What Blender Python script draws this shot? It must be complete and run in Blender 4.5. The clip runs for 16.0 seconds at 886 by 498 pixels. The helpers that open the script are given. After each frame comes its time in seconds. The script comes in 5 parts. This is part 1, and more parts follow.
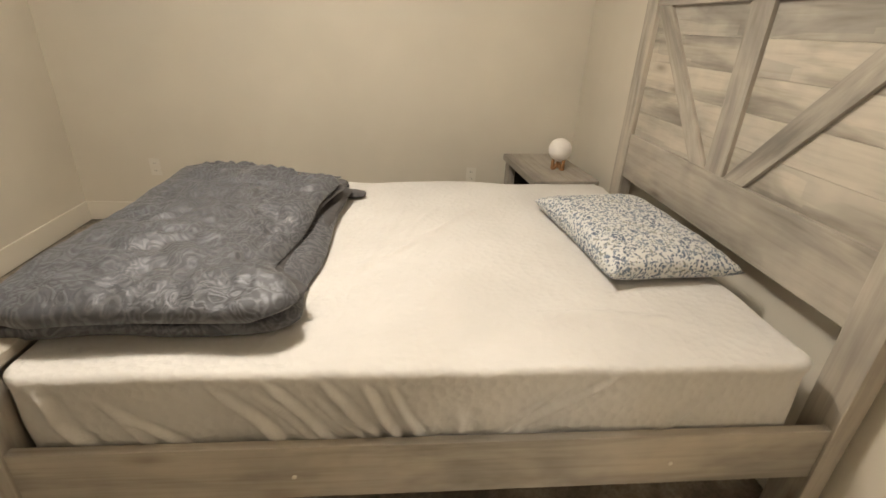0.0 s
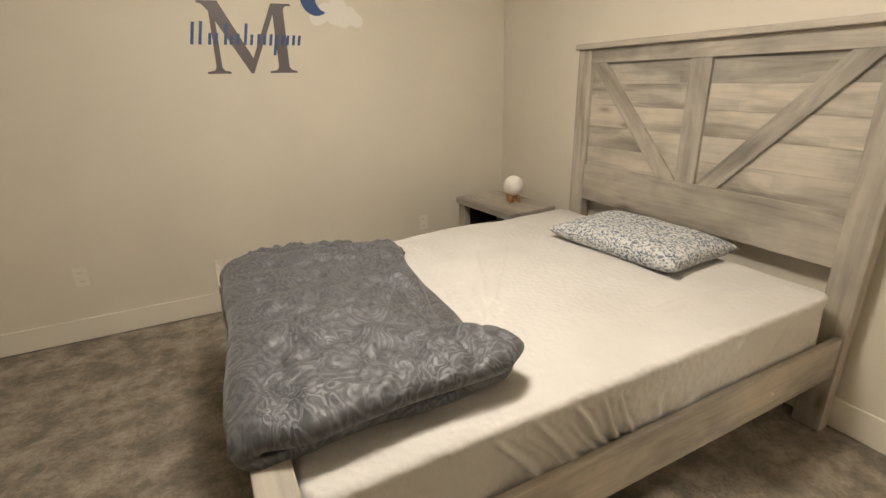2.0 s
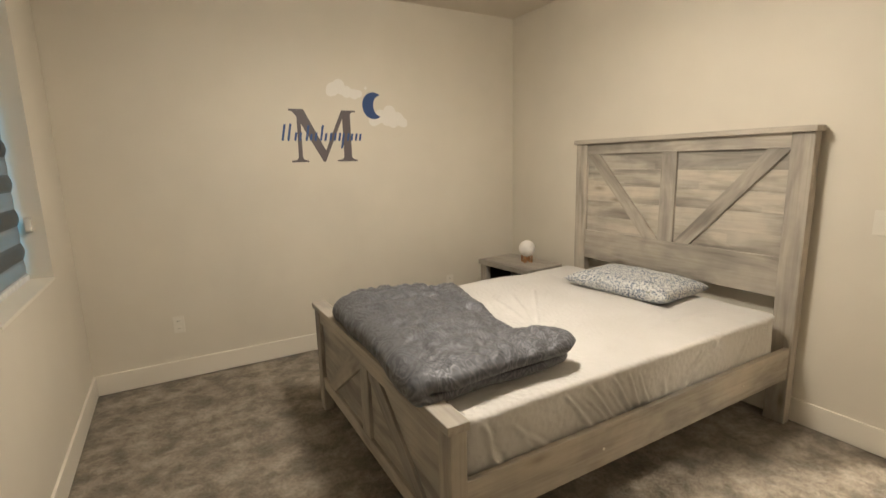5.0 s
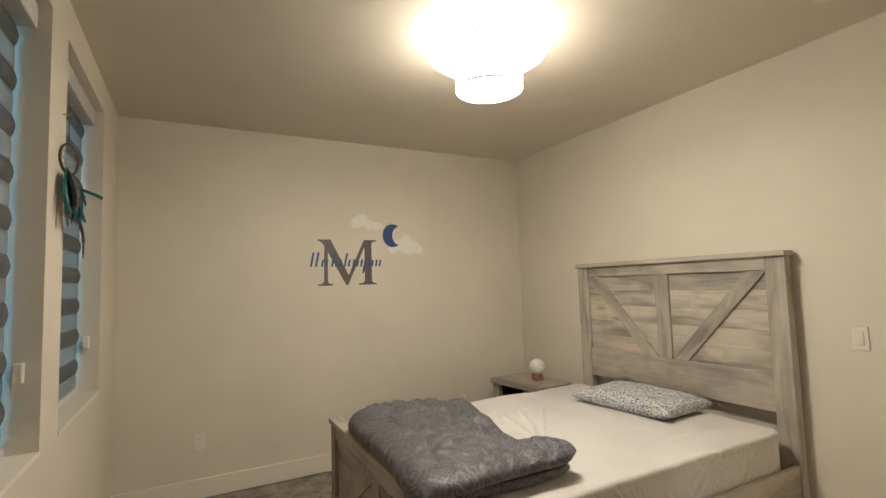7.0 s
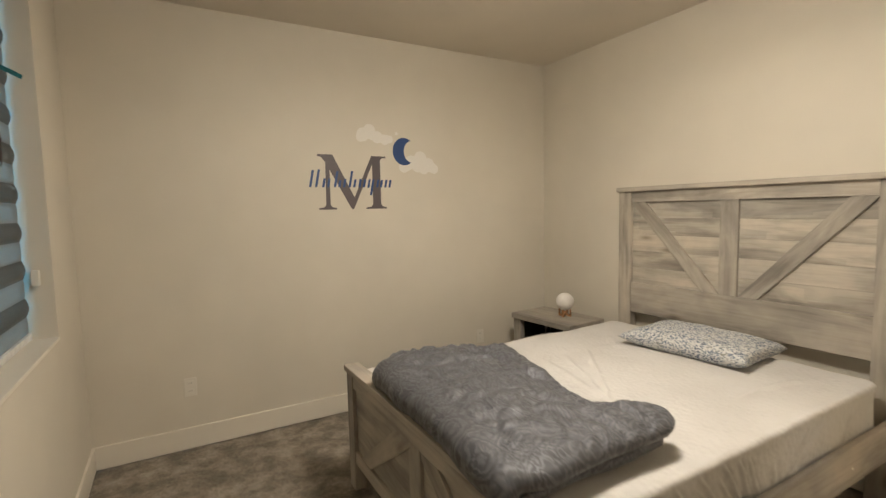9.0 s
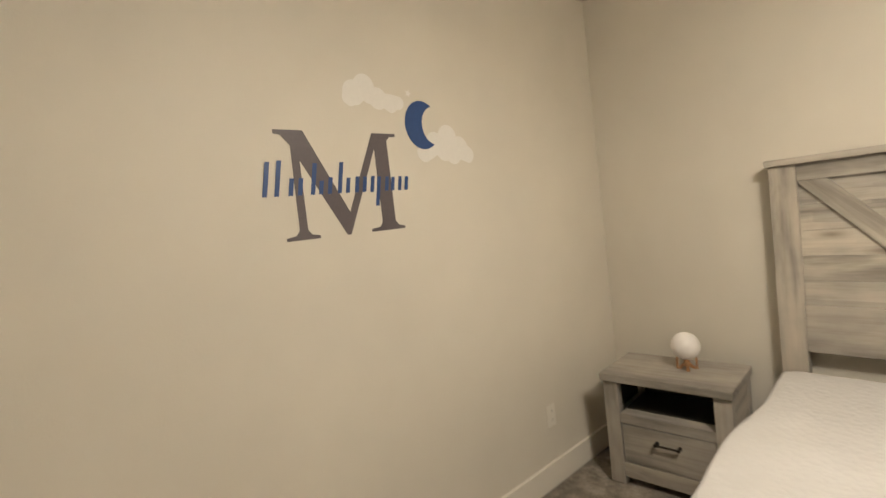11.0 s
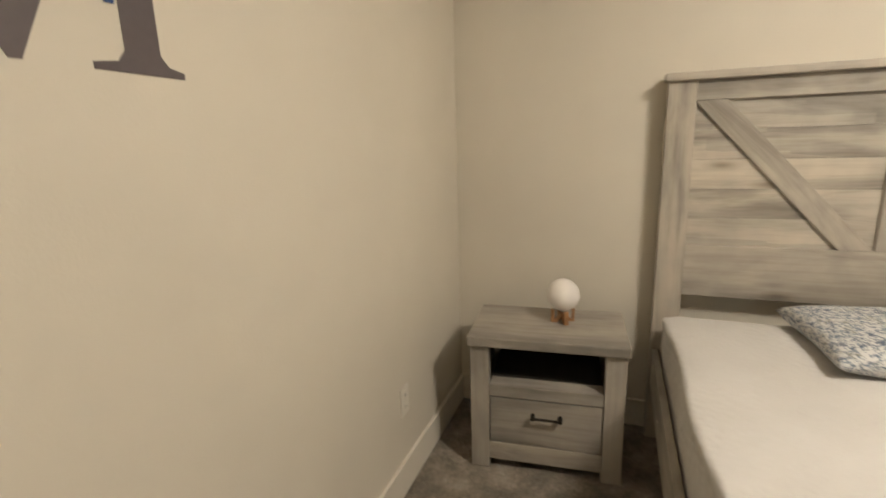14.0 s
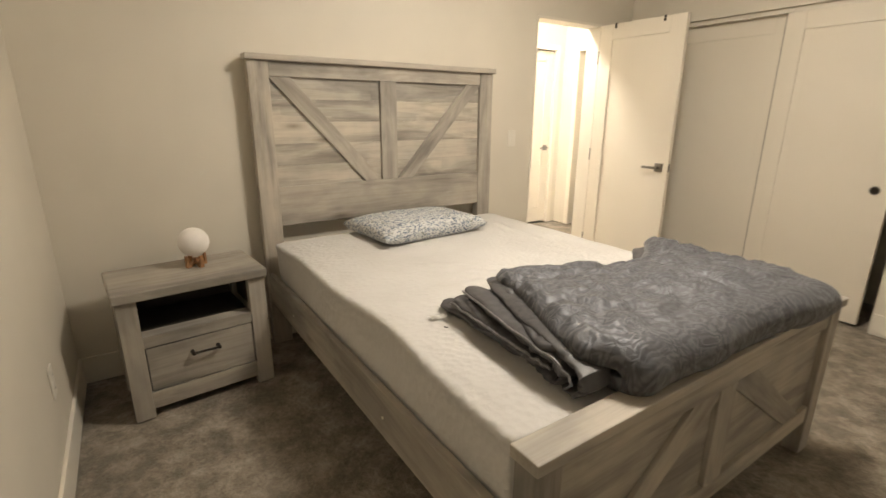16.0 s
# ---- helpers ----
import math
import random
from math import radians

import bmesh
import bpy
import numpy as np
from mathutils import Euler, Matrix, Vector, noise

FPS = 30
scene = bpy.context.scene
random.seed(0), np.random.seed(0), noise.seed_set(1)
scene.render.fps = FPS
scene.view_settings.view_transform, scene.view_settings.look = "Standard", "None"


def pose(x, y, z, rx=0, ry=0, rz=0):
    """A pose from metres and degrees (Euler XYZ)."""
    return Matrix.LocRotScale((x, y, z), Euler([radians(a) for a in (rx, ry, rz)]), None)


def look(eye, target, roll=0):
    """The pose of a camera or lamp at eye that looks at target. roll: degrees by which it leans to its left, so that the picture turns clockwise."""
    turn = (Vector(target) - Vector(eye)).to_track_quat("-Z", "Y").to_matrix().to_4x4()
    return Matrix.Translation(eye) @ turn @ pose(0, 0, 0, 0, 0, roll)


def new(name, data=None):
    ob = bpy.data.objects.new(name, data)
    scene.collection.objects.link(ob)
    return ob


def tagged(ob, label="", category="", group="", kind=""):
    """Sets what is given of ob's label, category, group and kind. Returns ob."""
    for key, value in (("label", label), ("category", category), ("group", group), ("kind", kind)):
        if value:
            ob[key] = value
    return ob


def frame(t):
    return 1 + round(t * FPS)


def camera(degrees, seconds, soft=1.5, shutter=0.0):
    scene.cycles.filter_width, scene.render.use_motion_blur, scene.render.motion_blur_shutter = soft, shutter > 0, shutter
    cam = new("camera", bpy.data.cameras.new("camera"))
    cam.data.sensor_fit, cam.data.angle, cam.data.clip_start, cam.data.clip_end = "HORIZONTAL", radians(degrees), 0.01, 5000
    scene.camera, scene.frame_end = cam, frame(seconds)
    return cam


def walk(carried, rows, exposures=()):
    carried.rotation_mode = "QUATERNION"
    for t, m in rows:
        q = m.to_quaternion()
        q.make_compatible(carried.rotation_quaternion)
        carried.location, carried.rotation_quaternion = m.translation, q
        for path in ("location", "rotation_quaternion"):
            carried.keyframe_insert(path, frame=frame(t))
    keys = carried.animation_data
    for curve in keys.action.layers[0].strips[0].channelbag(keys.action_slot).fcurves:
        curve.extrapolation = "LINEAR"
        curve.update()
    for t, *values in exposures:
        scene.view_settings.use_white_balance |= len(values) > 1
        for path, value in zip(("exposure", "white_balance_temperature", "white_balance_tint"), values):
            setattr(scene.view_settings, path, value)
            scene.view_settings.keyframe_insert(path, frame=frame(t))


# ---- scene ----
cam = camera(86.2, 16.0, soft=1.4, shutter=0.3)
PATH = [
    (0, (-1.293, -3.405, 1.395), (-1.105, -1.607, 0.541), 3.0),
    (0.5, (-1.516, -3.433, 1.398), (-1.239, -1.685, 0.465), 0.9),
    (1, (-1.72, -3.428, 1.392), (-1.323, -1.651, 0.565), 0.3),
    (1.5, (-1.972, -3.349, 1.409), (-1.329, -1.581, 0.73), -0.5),
    (2, (-2.256, -3.291, 1.448), (-1.405, -1.611, 0.777), -1.4),
    (2.5, (-2.368, -3.276, 1.44), (-1.337, -1.703, 0.759), 0.2),
    (3, (-2.451, -3.305, 1.413), (-1.218, -1.858, 0.792), -0.2),
    (3.5, (-2.565, -3.387, 1.413), (-1.19, -2.046, 0.857), -1.2),
    (4, (-2.773, -3.493, 1.42), (-1.502, -2.039, 0.9), -1.8),
    (4.5, (-2.916, -3.652, 1.47), (-1.86, -2.022, 0.991), -1.7),
    (5, (-2.942, -3.732, 1.492), (-1.971, -2.022, 1.13), -1.4),
    (5.2, (-2.954, -3.759, 1.51), (-1.994, -2.029, 1.216), -1.4),
    (7.3, (-3.07, -4.017, 1.489), (-2.131, -2.262, 1.682), -1.4),
    (7.5, (-3.092, -3.978, 1.448), (-2.142, -2.231, 1.661), -0.9),
    (8, (-3.124, -3.926, 1.441), (-2.168, -2.169, 1.441), -0.2),
    (8.2, (-3.074, -3.909, 1.469), (-2.154, -2.139, 1.321), -0.3),
    (10.3, (-2.995, -2.101, 1.508), (-1.741, -0.555, 1.314), -4.3),
    (10.5, (-2.93, -1.987, 1.507), (-1.635, -0.478, 1.289), -4.6),
    (11, (-2.802, -1.606, 1.529), (-1.49, -0.101, 1.408), -6.6),
    (11.5, (-2.636, -1.309, 1.531), (-1.399, 0.261, 1.594), -6.6),
    (12, (-2.465, -1.062, 1.556), (-1.279, 0.538, 1.737), -5.8),
    (12.5, (-2.308, -0.962, 1.563), (-1.147, 0.652, 1.78), -5.2),
    (13, (-2.27, -0.876, 1.546), (-0.978, 0.641, 1.717), -5.3),
    (13.4, (-2.275, -0.798, 1.493), (-0.725, 0.464, 1.41), -4.5),
    (13.5, (-2.275, -0.762, 1.479), (-0.649, 0.389, 1.307), -4.2),
    (14, (-2.303, -0.76, 1.388), (-0.473, -0.081, 0.95), -1.8),
    (14.5, (-2.467, -0.816, 1.328), (-0.567, -0.508, 0.784), 0.1),
    (15, (-2.584, -0.574, 1.324), (-0.719, -0.889, 0.674), 1.7),
    (15.5, (-2.728, -0.444, 1.264), (-0.987, -1.234, 0.678), -0.6),
    (16, (-2.814, -0.342, 1.343), (-1.216, -1.408, 0.788), 0.3),
]
walk(cam, [(t, look(eye, target, roll)) for t, eye, target, roll in PATH], exposures=[(0, 0.46), (1.5, 0.42), (2.5, 0.3), (3.5, 0.07), (4.3, 0.12), (5, 0.36), (7.3, 0.12), (8, 0.12), (10.5, 0.46), (11.5, 0.42), (12.5, 0.28), (13, 0.2), (13.5, 0.46), (14.5, 0.36), (15, 0.28), (16, 0.44)])

# ---------------------------------------------------------------- world and light
world = bpy.data.worlds.new("dusk")
scene.world = world
world.use_nodes = True
world.node_tree.nodes["Background"].inputs[0].default_value = (0.17, 0.62, 1.0, 1)
world.node_tree.nodes["Background"].inputs[1].default_value = 3.2
LAMP_POWER = 20.5
UPPER_POWER = 12.8
HALL_POWER = 320.0
LAUNDRY_POWER = 60.0
LAMP_COLOUR = (1.0, 0.905, 0.77)
bulb = bpy.data.lights.new("ceiling_light_bulb", "AREA")
bulb.shape, bulb.size, bulb.energy, bulb.color = "DISK", 0.32, 21.6, LAMP_COLOUR
new("ceiling_light_bulb", bulb).matrix_world = pose(-1.71, -2.048, 2.775 - 0.304)

# ---------------------------------------------------------------- materials


def material(name, rough=0.6, metal=0.0):
    m = bpy.data.materials.new(name)
    m.use_nodes = True
    b = m.node_tree.nodes["Principled BSDF"]
    b.inputs["Roughness"].default_value = rough
    b.inputs["Metallic"].default_value = metal
    return m, m.node_tree, b


def node(nt, kind, **values):
    n = nt.nodes.new(kind)
    for key, value in values.items():
        n.inputs[key].default_value = value
    return n


def coords(nt, scale=(1, 1, 1), rot=(0, 0, 0), random_shift=False):
    """Object coordinates in metres, scaled; with random_shift every object gets its own stretch of the pattern."""
    tc = nt.nodes.new("ShaderNodeTexCoord")
    mp = nt.nodes.new("ShaderNodeMapping")
    mp.inputs["Scale"].default_value = scale
    mp.inputs["Rotation"].default_value = rot
    nt.links.new(tc.outputs["Object"], mp.inputs["Vector"])
    if random_shift:
        oi = nt.nodes.new("ShaderNodeObjectInfo")
        mul = nt.nodes.new("ShaderNodeVectorMath")
        mul.operation = "SCALE"
        mul.inputs[0].default_value = (7.3, 3.1, 5.7)
        nt.links.new(oi.outputs["Random"], mul.inputs["Scale"])
        nt.links.new(mul.outputs[0], mp.inputs["Location"])
    return mp.outputs["Vector"]


def noise_tex(nt, vec, scale, detail=4.0, rough=0.55, distort=0.0):
    n = node(nt, "ShaderNodeTexNoise", Scale=scale, Detail=detail, Roughness=rough, Distortion=distort)
    nt.links.new(vec, n.inputs["Vector"])
    return n.outputs["Fac"]


def ramp(nt, fac, stops):
    r = nt.nodes.new("ShaderNodeValToRGB")
    el = r.color_ramp.elements
    while len(el) < len(stops):
        el.new(0.5)
    for e, (p, c) in zip(el, stops):
        e.position = p
        e.color = (*c, 1) if len(c) == 3 else c
    nt.links.new(fac, r.inputs["Fac"])
    return r.outputs["Color"]


def mix(nt, a, b, fac, mode="MIX"):
    n = nt.nodes.new("ShaderNodeMix")
    n.data_type, n.blend_type = "RGBA", mode
    for sock, value in ((n.inputs["Factor"], fac), (n.inputs["A"], a), (n.inputs["B"], b)):
        if isinstance(value, (float, int)):
            sock.default_value = value
        elif isinstance(value, tuple):
            sock.default_value = (*value, 1)
        else:
            nt.links.new(value, sock)
    return n.outputs["Result"]


def bump(nt, bsdf, height, strength, distance, under=None):
    n = node(nt, "ShaderNodeBump", Strength=strength, Distance=distance)
    nt.links.new(height, n.inputs["Height"])
    if under is not None:
        nt.links.new(under, n.inputs["Normal"])
    nt.links.new(n.outputs["Normal"], bsdf.inputs["Normal"])
    return n.outputs["Normal"]


def paint(name, colour, rough=0.55, peel=0.0012, size=120.0, spread=0.06):
    m, nt, b = material(name, rough)
    v = coords(nt)
    big = noise_tex(nt, v, 1.3, 3.0)
    dark = tuple(c * (1 - spread) for c in colour)
    light = tuple(min(1, c * (1 + spread * 0.5)) for c in colour)
    nt.links.new(ramp(nt, big, [(0.3, dark), (0.7, light)]), b.inputs["Base Color"])
    bump(nt, b, noise_tex(nt, v, size, 3.0), 0.35, peel)
    return m


WALL = paint("wall_paint", (0.66, 0.61, 0.52), 0.6)
CEIL = paint("ceiling_paint", (0.66, 0.60, 0.51), 0.75, 0.002, 70)
TRIM = paint("trim_paint", (0.74, 0.69, 0.60), 0.4, 0.0004, 60, 0.03)
DOORP = paint("door_paint", (0.74, 0.68, 0.58), 0.42, 0.0004, 60, 0.03)
PLASTIC_W = paint("white_plastic", (0.72, 0.68, 0.60), 0.35, 0.0002, 60, 0.02)


def carpet():
    m, nt, b = material("carpet_pile", 0.95)
    v = coords(nt)
    blotch = noise_tex(nt, v, 7.0, 4.5, 0.62, 0.15)
    tuft = noise_tex(nt, v, 60.0, 3.0, 0.7)
    fine = noise_tex(nt, v, 260.0, 2.0, 0.7)
    c1 = ramp(nt, blotch, [(0.35, (0.180, 0.150, 0.113)), (0.455, (0.245, 0.206, 0.158)), (0.54, (0.338, 0.287, 0.224)), (0.66, (0.44, 0.379, 0.300))])
    c2 = ramp(nt, tuft, [(0.34, (0.58, 0.57, 0.55)), (0.62, (1.0, 1.0, 1.0))])
    c3 = ramp(nt, fine, [(0.3, (0.65, 0.65, 0.65)), (0.7, (1.0, 1.0, 1.0))])
    nt.links.new(mix(nt, mix(nt, c1, c2, 0.7, "MULTIPLY"), c3, 0.6, "MULTIPLY"), b.inputs["Base Color"])
    b.inputs["Sheen Weight"].default_value = 0.12
    b.inputs["Sheen Roughness"].default_value = 0.5
    n1 = bump(nt, b, tuft, 0.8, 0.012)
    bump(nt, b, fine, 0.7, 0.004, n1)
    return m


CARPET = carpet()


def barn_wood(name, axis, pale=(0.53, 0.482, 0.408), mid=(0.385, 0.350, 0.300), dark=(0.24, 0.221, 0.194), staves=False):
    """Weathered grey-oak print; the grain runs along the given axis of the object."""
    m, nt, b = material(name, 0.5)
    along, across = 1.5, 8.0
    sc = tuple(along if i == axis else across for i in range(3))
    v = coords(nt, sc, random_shift=True)
    broad = noise_tex(nt, v, 0.8, 4.0, 0.58, 0.7)
    c = ramp(nt, broad, [(0.33, dark), (0.45, mid), (0.55, pale), (0.78, tuple(min(1, k * 1.13) for k in pale))])
    if staves:
        st = node(nt, "ShaderNodeTexVoronoi", Scale=1.0, Randomness=0.85)
        st.distance = "CHEBYCHEV"
        nt.links.new(coords(nt, tuple(1.3 if i == axis else 13.0 for i in range(3)), random_shift=True), st.inputs["Vector"])
        sp = nt.nodes.new("ShaderNodeSeparateColor")
        nt.links.new(st.outputs["Color"], sp.inputs[0])
        c = mix(nt, c, ramp(nt, sp.outputs[0], [(0.0, (0.66, 0.66, 0.67)), (0.45, (0.95, 0.94, 0.92)), (1.0, (1.12, 1.10, 1.06))]), 0.62, "MULTIPLY")
    sc2 = tuple(2.2 if i == axis else 55.0 for i in range(3))
    v2 = coords(nt, sc2, random_shift=True)
    grain = noise_tex(nt, v2, 1.0, 5.0, 0.65, 0.4)
    g = ramp(nt, grain, [(0.32, (0.72, 0.70, 0.67)), (0.54, (1, 1, 1))])
    c = mix(nt, c, g, 0.5, "MULTIPLY")
    cloudy = noise_tex(nt, coords(nt, random_shift=True), 5.0, 3.0, 0.6)
    c = mix(nt, c, ramp(nt, cloudy, [(0.35, (0.84, 0.84, 0.85)), (0.6, (1.05, 1.04, 1.02))]), 0.8, "MULTIPLY")
    sc3 = tuple(2.2 if i == axis else 7.0 for i in range(3))
    v3 = coords(nt, sc3, random_shift=True)
    spot = node(nt, "ShaderNodeTexVoronoi", Scale=0.9)
    nt.links.new(v3, spot.inputs["Vector"])
    k = ramp(nt, spot.outputs["Distance"], [(0.03, (0.40, 0.35, 0.30)), (0.10, (0.80, 0.77, 0.74)), (0.17, (1, 1, 1))])
    c = mix(nt, c, k, 0.8, "MULTIPLY")
    oi = nt.nodes.new("ShaderNodeObjectInfo")
    tone = ramp(nt, oi.outputs["Random"], [(0.0, (0.76, 0.76, 0.76)), (1.0, (1.06, 1.04, 1.0))])
    c = mix(nt, c, tone, 0.8, "MULTIPLY")
    nt.links.new(c, b.inputs["Base Color"])
    nt.links.new(ramp(nt, grain, [(0.3, (0.6, 0.6, 0.6)), (0.7, (0.45, 0.45, 0.45))]), b.inputs["Roughness"])
    bump(nt, b, grain, 0.35, 0.0015)
    return m


CALM = ((0.440, 0.402, 0.350), (0.345, 0.316, 0.276), (0.225, 0.207, 0.184))
WOOD_X = barn_wood("barn_wood_x", 0, *CALM)
WOOD_Y = barn_wood("barn_wood_y", 1, *CALM)
WOOD_Z = barn_wood("barn_wood_z", 2, *CALM)
PLANK = barn_wood("barn_wood_plank", 1, (0.50, 0.463, 0.406), (0.375, 0.346, 0.303), (0.225, 0.208, 0.186), staves=True)


def solid(name, colour, rough=0.5, metal=0.0, grain=30.0, spread=0.12, relief=0.0005):
    m, nt, b = material(name, rough, metal)
    f = noise_tex(nt, coords(nt), grain, 4.0)
    nt.links.new(ramp(nt, f, [(0.3, tuple(c * (1 - spread) for c in colour)), (0.7, tuple(min(1, c * (1 + spread)) for c in colour))]), b.inputs["Base Color"])
    bump(nt, b, f, 0.3, relief)
    return m


DARKMETAL = solid("dark_bronze", (0.045, 0.038, 0.032), 0.4, 0.9)
NICKEL = solid("satin_nickel", (0.30, 0.28, 0.25), 0.35, 1.0)
EDGE_BROWN = solid("brown_strip", (0.20, 0.16, 0.12), 0.5)
# Near-black so the nightstand cavity looks shaded; the shade is in the colour.
SHELFIN = solid("cavity_shade_lining", (0.028, 0.024, 0.02), 0.7)
HONEYWOOD = solid("honey_wood", (0.33, 0.17, 0.075), 0.45, 0, 25, 0.3)
TEAL = solid("teal_feather", (0.01, 0.15, 0.17), 0.6, 0, 90, 0.4)
BLACKF = solid("black_feather", (0.012, 0.02, 0.022), 0.6, 0, 90, 0.4)
BROWNF = solid("brown_feather", (0.07, 0.042, 0.028), 0.6, 0, 90, 0.4)
GREYF = solid("grey_feather", (0.22, 0.21, 0.18), 0.6, 0, 90, 0.3)
TEALGRIP = solid("teal_grip", (0.10, 0.36, 0.34), 0.5)
BLACKP = solid("black_plastic", (0.025, 0.024, 0.024), 0.4)
GREYP = solid("grey_mesh", (0.10, 0.095, 0.085), 0.8)
BASKET = solid("basket_plastic", (0.74, 0.72, 0.68), 0.4, 0, 12, 0.03)
MDECAL = solid("mauve_vinyl", (0.104, 0.086, 0.092), 0.42, 0, 60, 0.05, 0.0001)
BLUEDECAL = solid("blue_vinyl", (0.022, 0.065, 0.20), 0.38, 0, 60, 0.05, 0.0001)
CLOUDDECAL = solid("white_vinyl", (0.75, 0.72, 0.67), 0.45, 0, 60, 0.02, 0.0001)
INK = solid("black_vinyl", (0.04, 0.035, 0.035), 0.5)
GREYINK = solid("grey_vinyl", (0.18, 0.16, 0.15), 0.5)
BRACKETW = solid("window_vinyl", (0.62, 0.62, 0.60), 0.4)


def sheet_cloth():
    m, nt, b = material("cream_jersey_sheet", 0.85)
    v = coords(nt)
    f = noise_tex(nt, v, 160.0, 3.0, 0.7)
    g = noise_tex(nt, v, 3.0, 3.0)
    nt.links.new(ramp(nt, g, [(0.3, (0.53, 0.512, 0.487)), (0.7, (0.585, 0.568, 0.545))]), b.inputs["Base Color"])
    b.inputs["Sheen Weight"].default_value = 0.15
    n1 = bump(nt, b, f, 0.5, 0.002)
    quilt = node(nt, "ShaderNodeTexVoronoi", Scale=38.0)
    nt.links.new(v, quilt.inputs["Vector"])
    bump(nt, b, quilt.outputs["Distance"], 0.75, 0.004, n1)
    return m


def satin_cloth():
    """Grey jacquard: silver medallions and scrolls woven into a duller ground."""
    m, nt, b = material("grey_jacquard_satin", 0.4)
    v = coords(nt, (1.25, 1.0, 0.8))

    def warped(src, scale, amount, detail=1.5):
        w = node(nt, "ShaderNodeTexNoise", Scale=scale, Detail=detail, Roughness=0.45)
        nt.links.new(src, w.inputs["Vector"])
        sub = nt.nodes.new("ShaderNodeVectorMath")
        sub.operation = "MULTIPLY_ADD"
        sub.inputs[1].default_value = (amount, amount, amount)
        nt.links.new(w.outputs["Color"], sub.inputs[0])
        nt.links.new(src, sub.inputs[2])
        return sub.outputs[0]

    def maths(op, x, y=None, z=None):
        n = nt.nodes.new("ShaderNodeMath")
        n.operation = op
        for sock, value in zip(n.inputs, (x, y, z)):
            if value is None:
                continue
            if isinstance(value, (int, float)):
                sock.default_value = value
            else:
                nt.links.new(value, sock)
        return n.outputs[0]

    soft = warped(v, 6.0, 0.17, 2.5)
    curl = warped(soft, 17.0, 0.055)
    med = node(nt, "ShaderNodeTexVoronoi", Scale=5.2, Randomness=0.4)
    nt.links.new(soft, med.inputs["Vector"])
    small = node(nt, "ShaderNodeTexVoronoi", Scale=19.0, Randomness=0.7)
    nt.links.new(curl, small.inputs["Vector"])
    fibre = noise_tex(nt, coords(nt, (40, 160, 60)), 3.0, 2.0)
    leaf = noise_tex(nt, curl, 30.0, 2.0, 0.5, 1.2)
    rings = maths("SINE", maths("MULTIPLY_ADD", leaf, 7.0, maths("MULTIPLY", med.outputs["Distance"], 52.0)))
    scroll = maths("SINE", maths("MULTIPLY_ADD", leaf, 3.0, maths("MULTIPLY", small.outputs["Distance"], 21.0)))
    zone = ramp(nt, noise_tex(nt, v, 6.0, 1.5), [(0.40, (0.25, 0.25, 0.25)), (0.56, (1, 1, 1))])
    both = maths("ADD", maths("MULTIPLY", rings, 0.62), maths("MULTIPLY", maths("MULTIPLY", scroll, zone), 0.95))
    mr = node(nt, "ShaderNodeMapRange")
    mr.inputs["From Min"].default_value, mr.inputs["From Max"].default_value = -0.50, 0.85
    nt.links.new(both, mr.inputs["Value"])
    nt.links.new(mix(nt, (0.070, 0.071, 0.079), (0.138, 0.140, 0.155), mr.outputs[0]), b.inputs["Base Color"])
    rr = node(nt, "ShaderNodeMapRange")
    rr.inputs["To Min"].default_value, rr.inputs["To Max"].default_value = 0.64, 0.57
    nt.links.new(mr.outputs[0], rr.inputs["Value"])
    nt.links.new(rr.outputs[0], b.inputs["Roughness"])
    mt = node(nt, "ShaderNodeMapRange")
    mt.inputs["To Min"].default_value, mt.inputs["To Max"].default_value = 0.42, 0.50
    nt.links.new(mr.outputs[0], mt.inputs["Value"])
    nt.links.new(mt.outputs[0], b.inputs["Metallic"])
    b.inputs["Specular IOR Level"].default_value = 0.7
    b.inputs["Sheen Weight"].default_value = 0.15
    n1 = bump(nt, b, fibre, 0.25, 0.0006, bump(nt, b, mr.outputs[0], 0.5, 0.0016))
    n2 = bump(nt, b, noise_tex(nt, curl, 26.0, 3.0, 0.55, 1.5), 0.42, 0.003, n1)
    bump(nt, b, noise_tex(nt, coords(nt), 9.0, 2.0, 0.5, 0.8), 0.5, 0.012, n2)
    return m


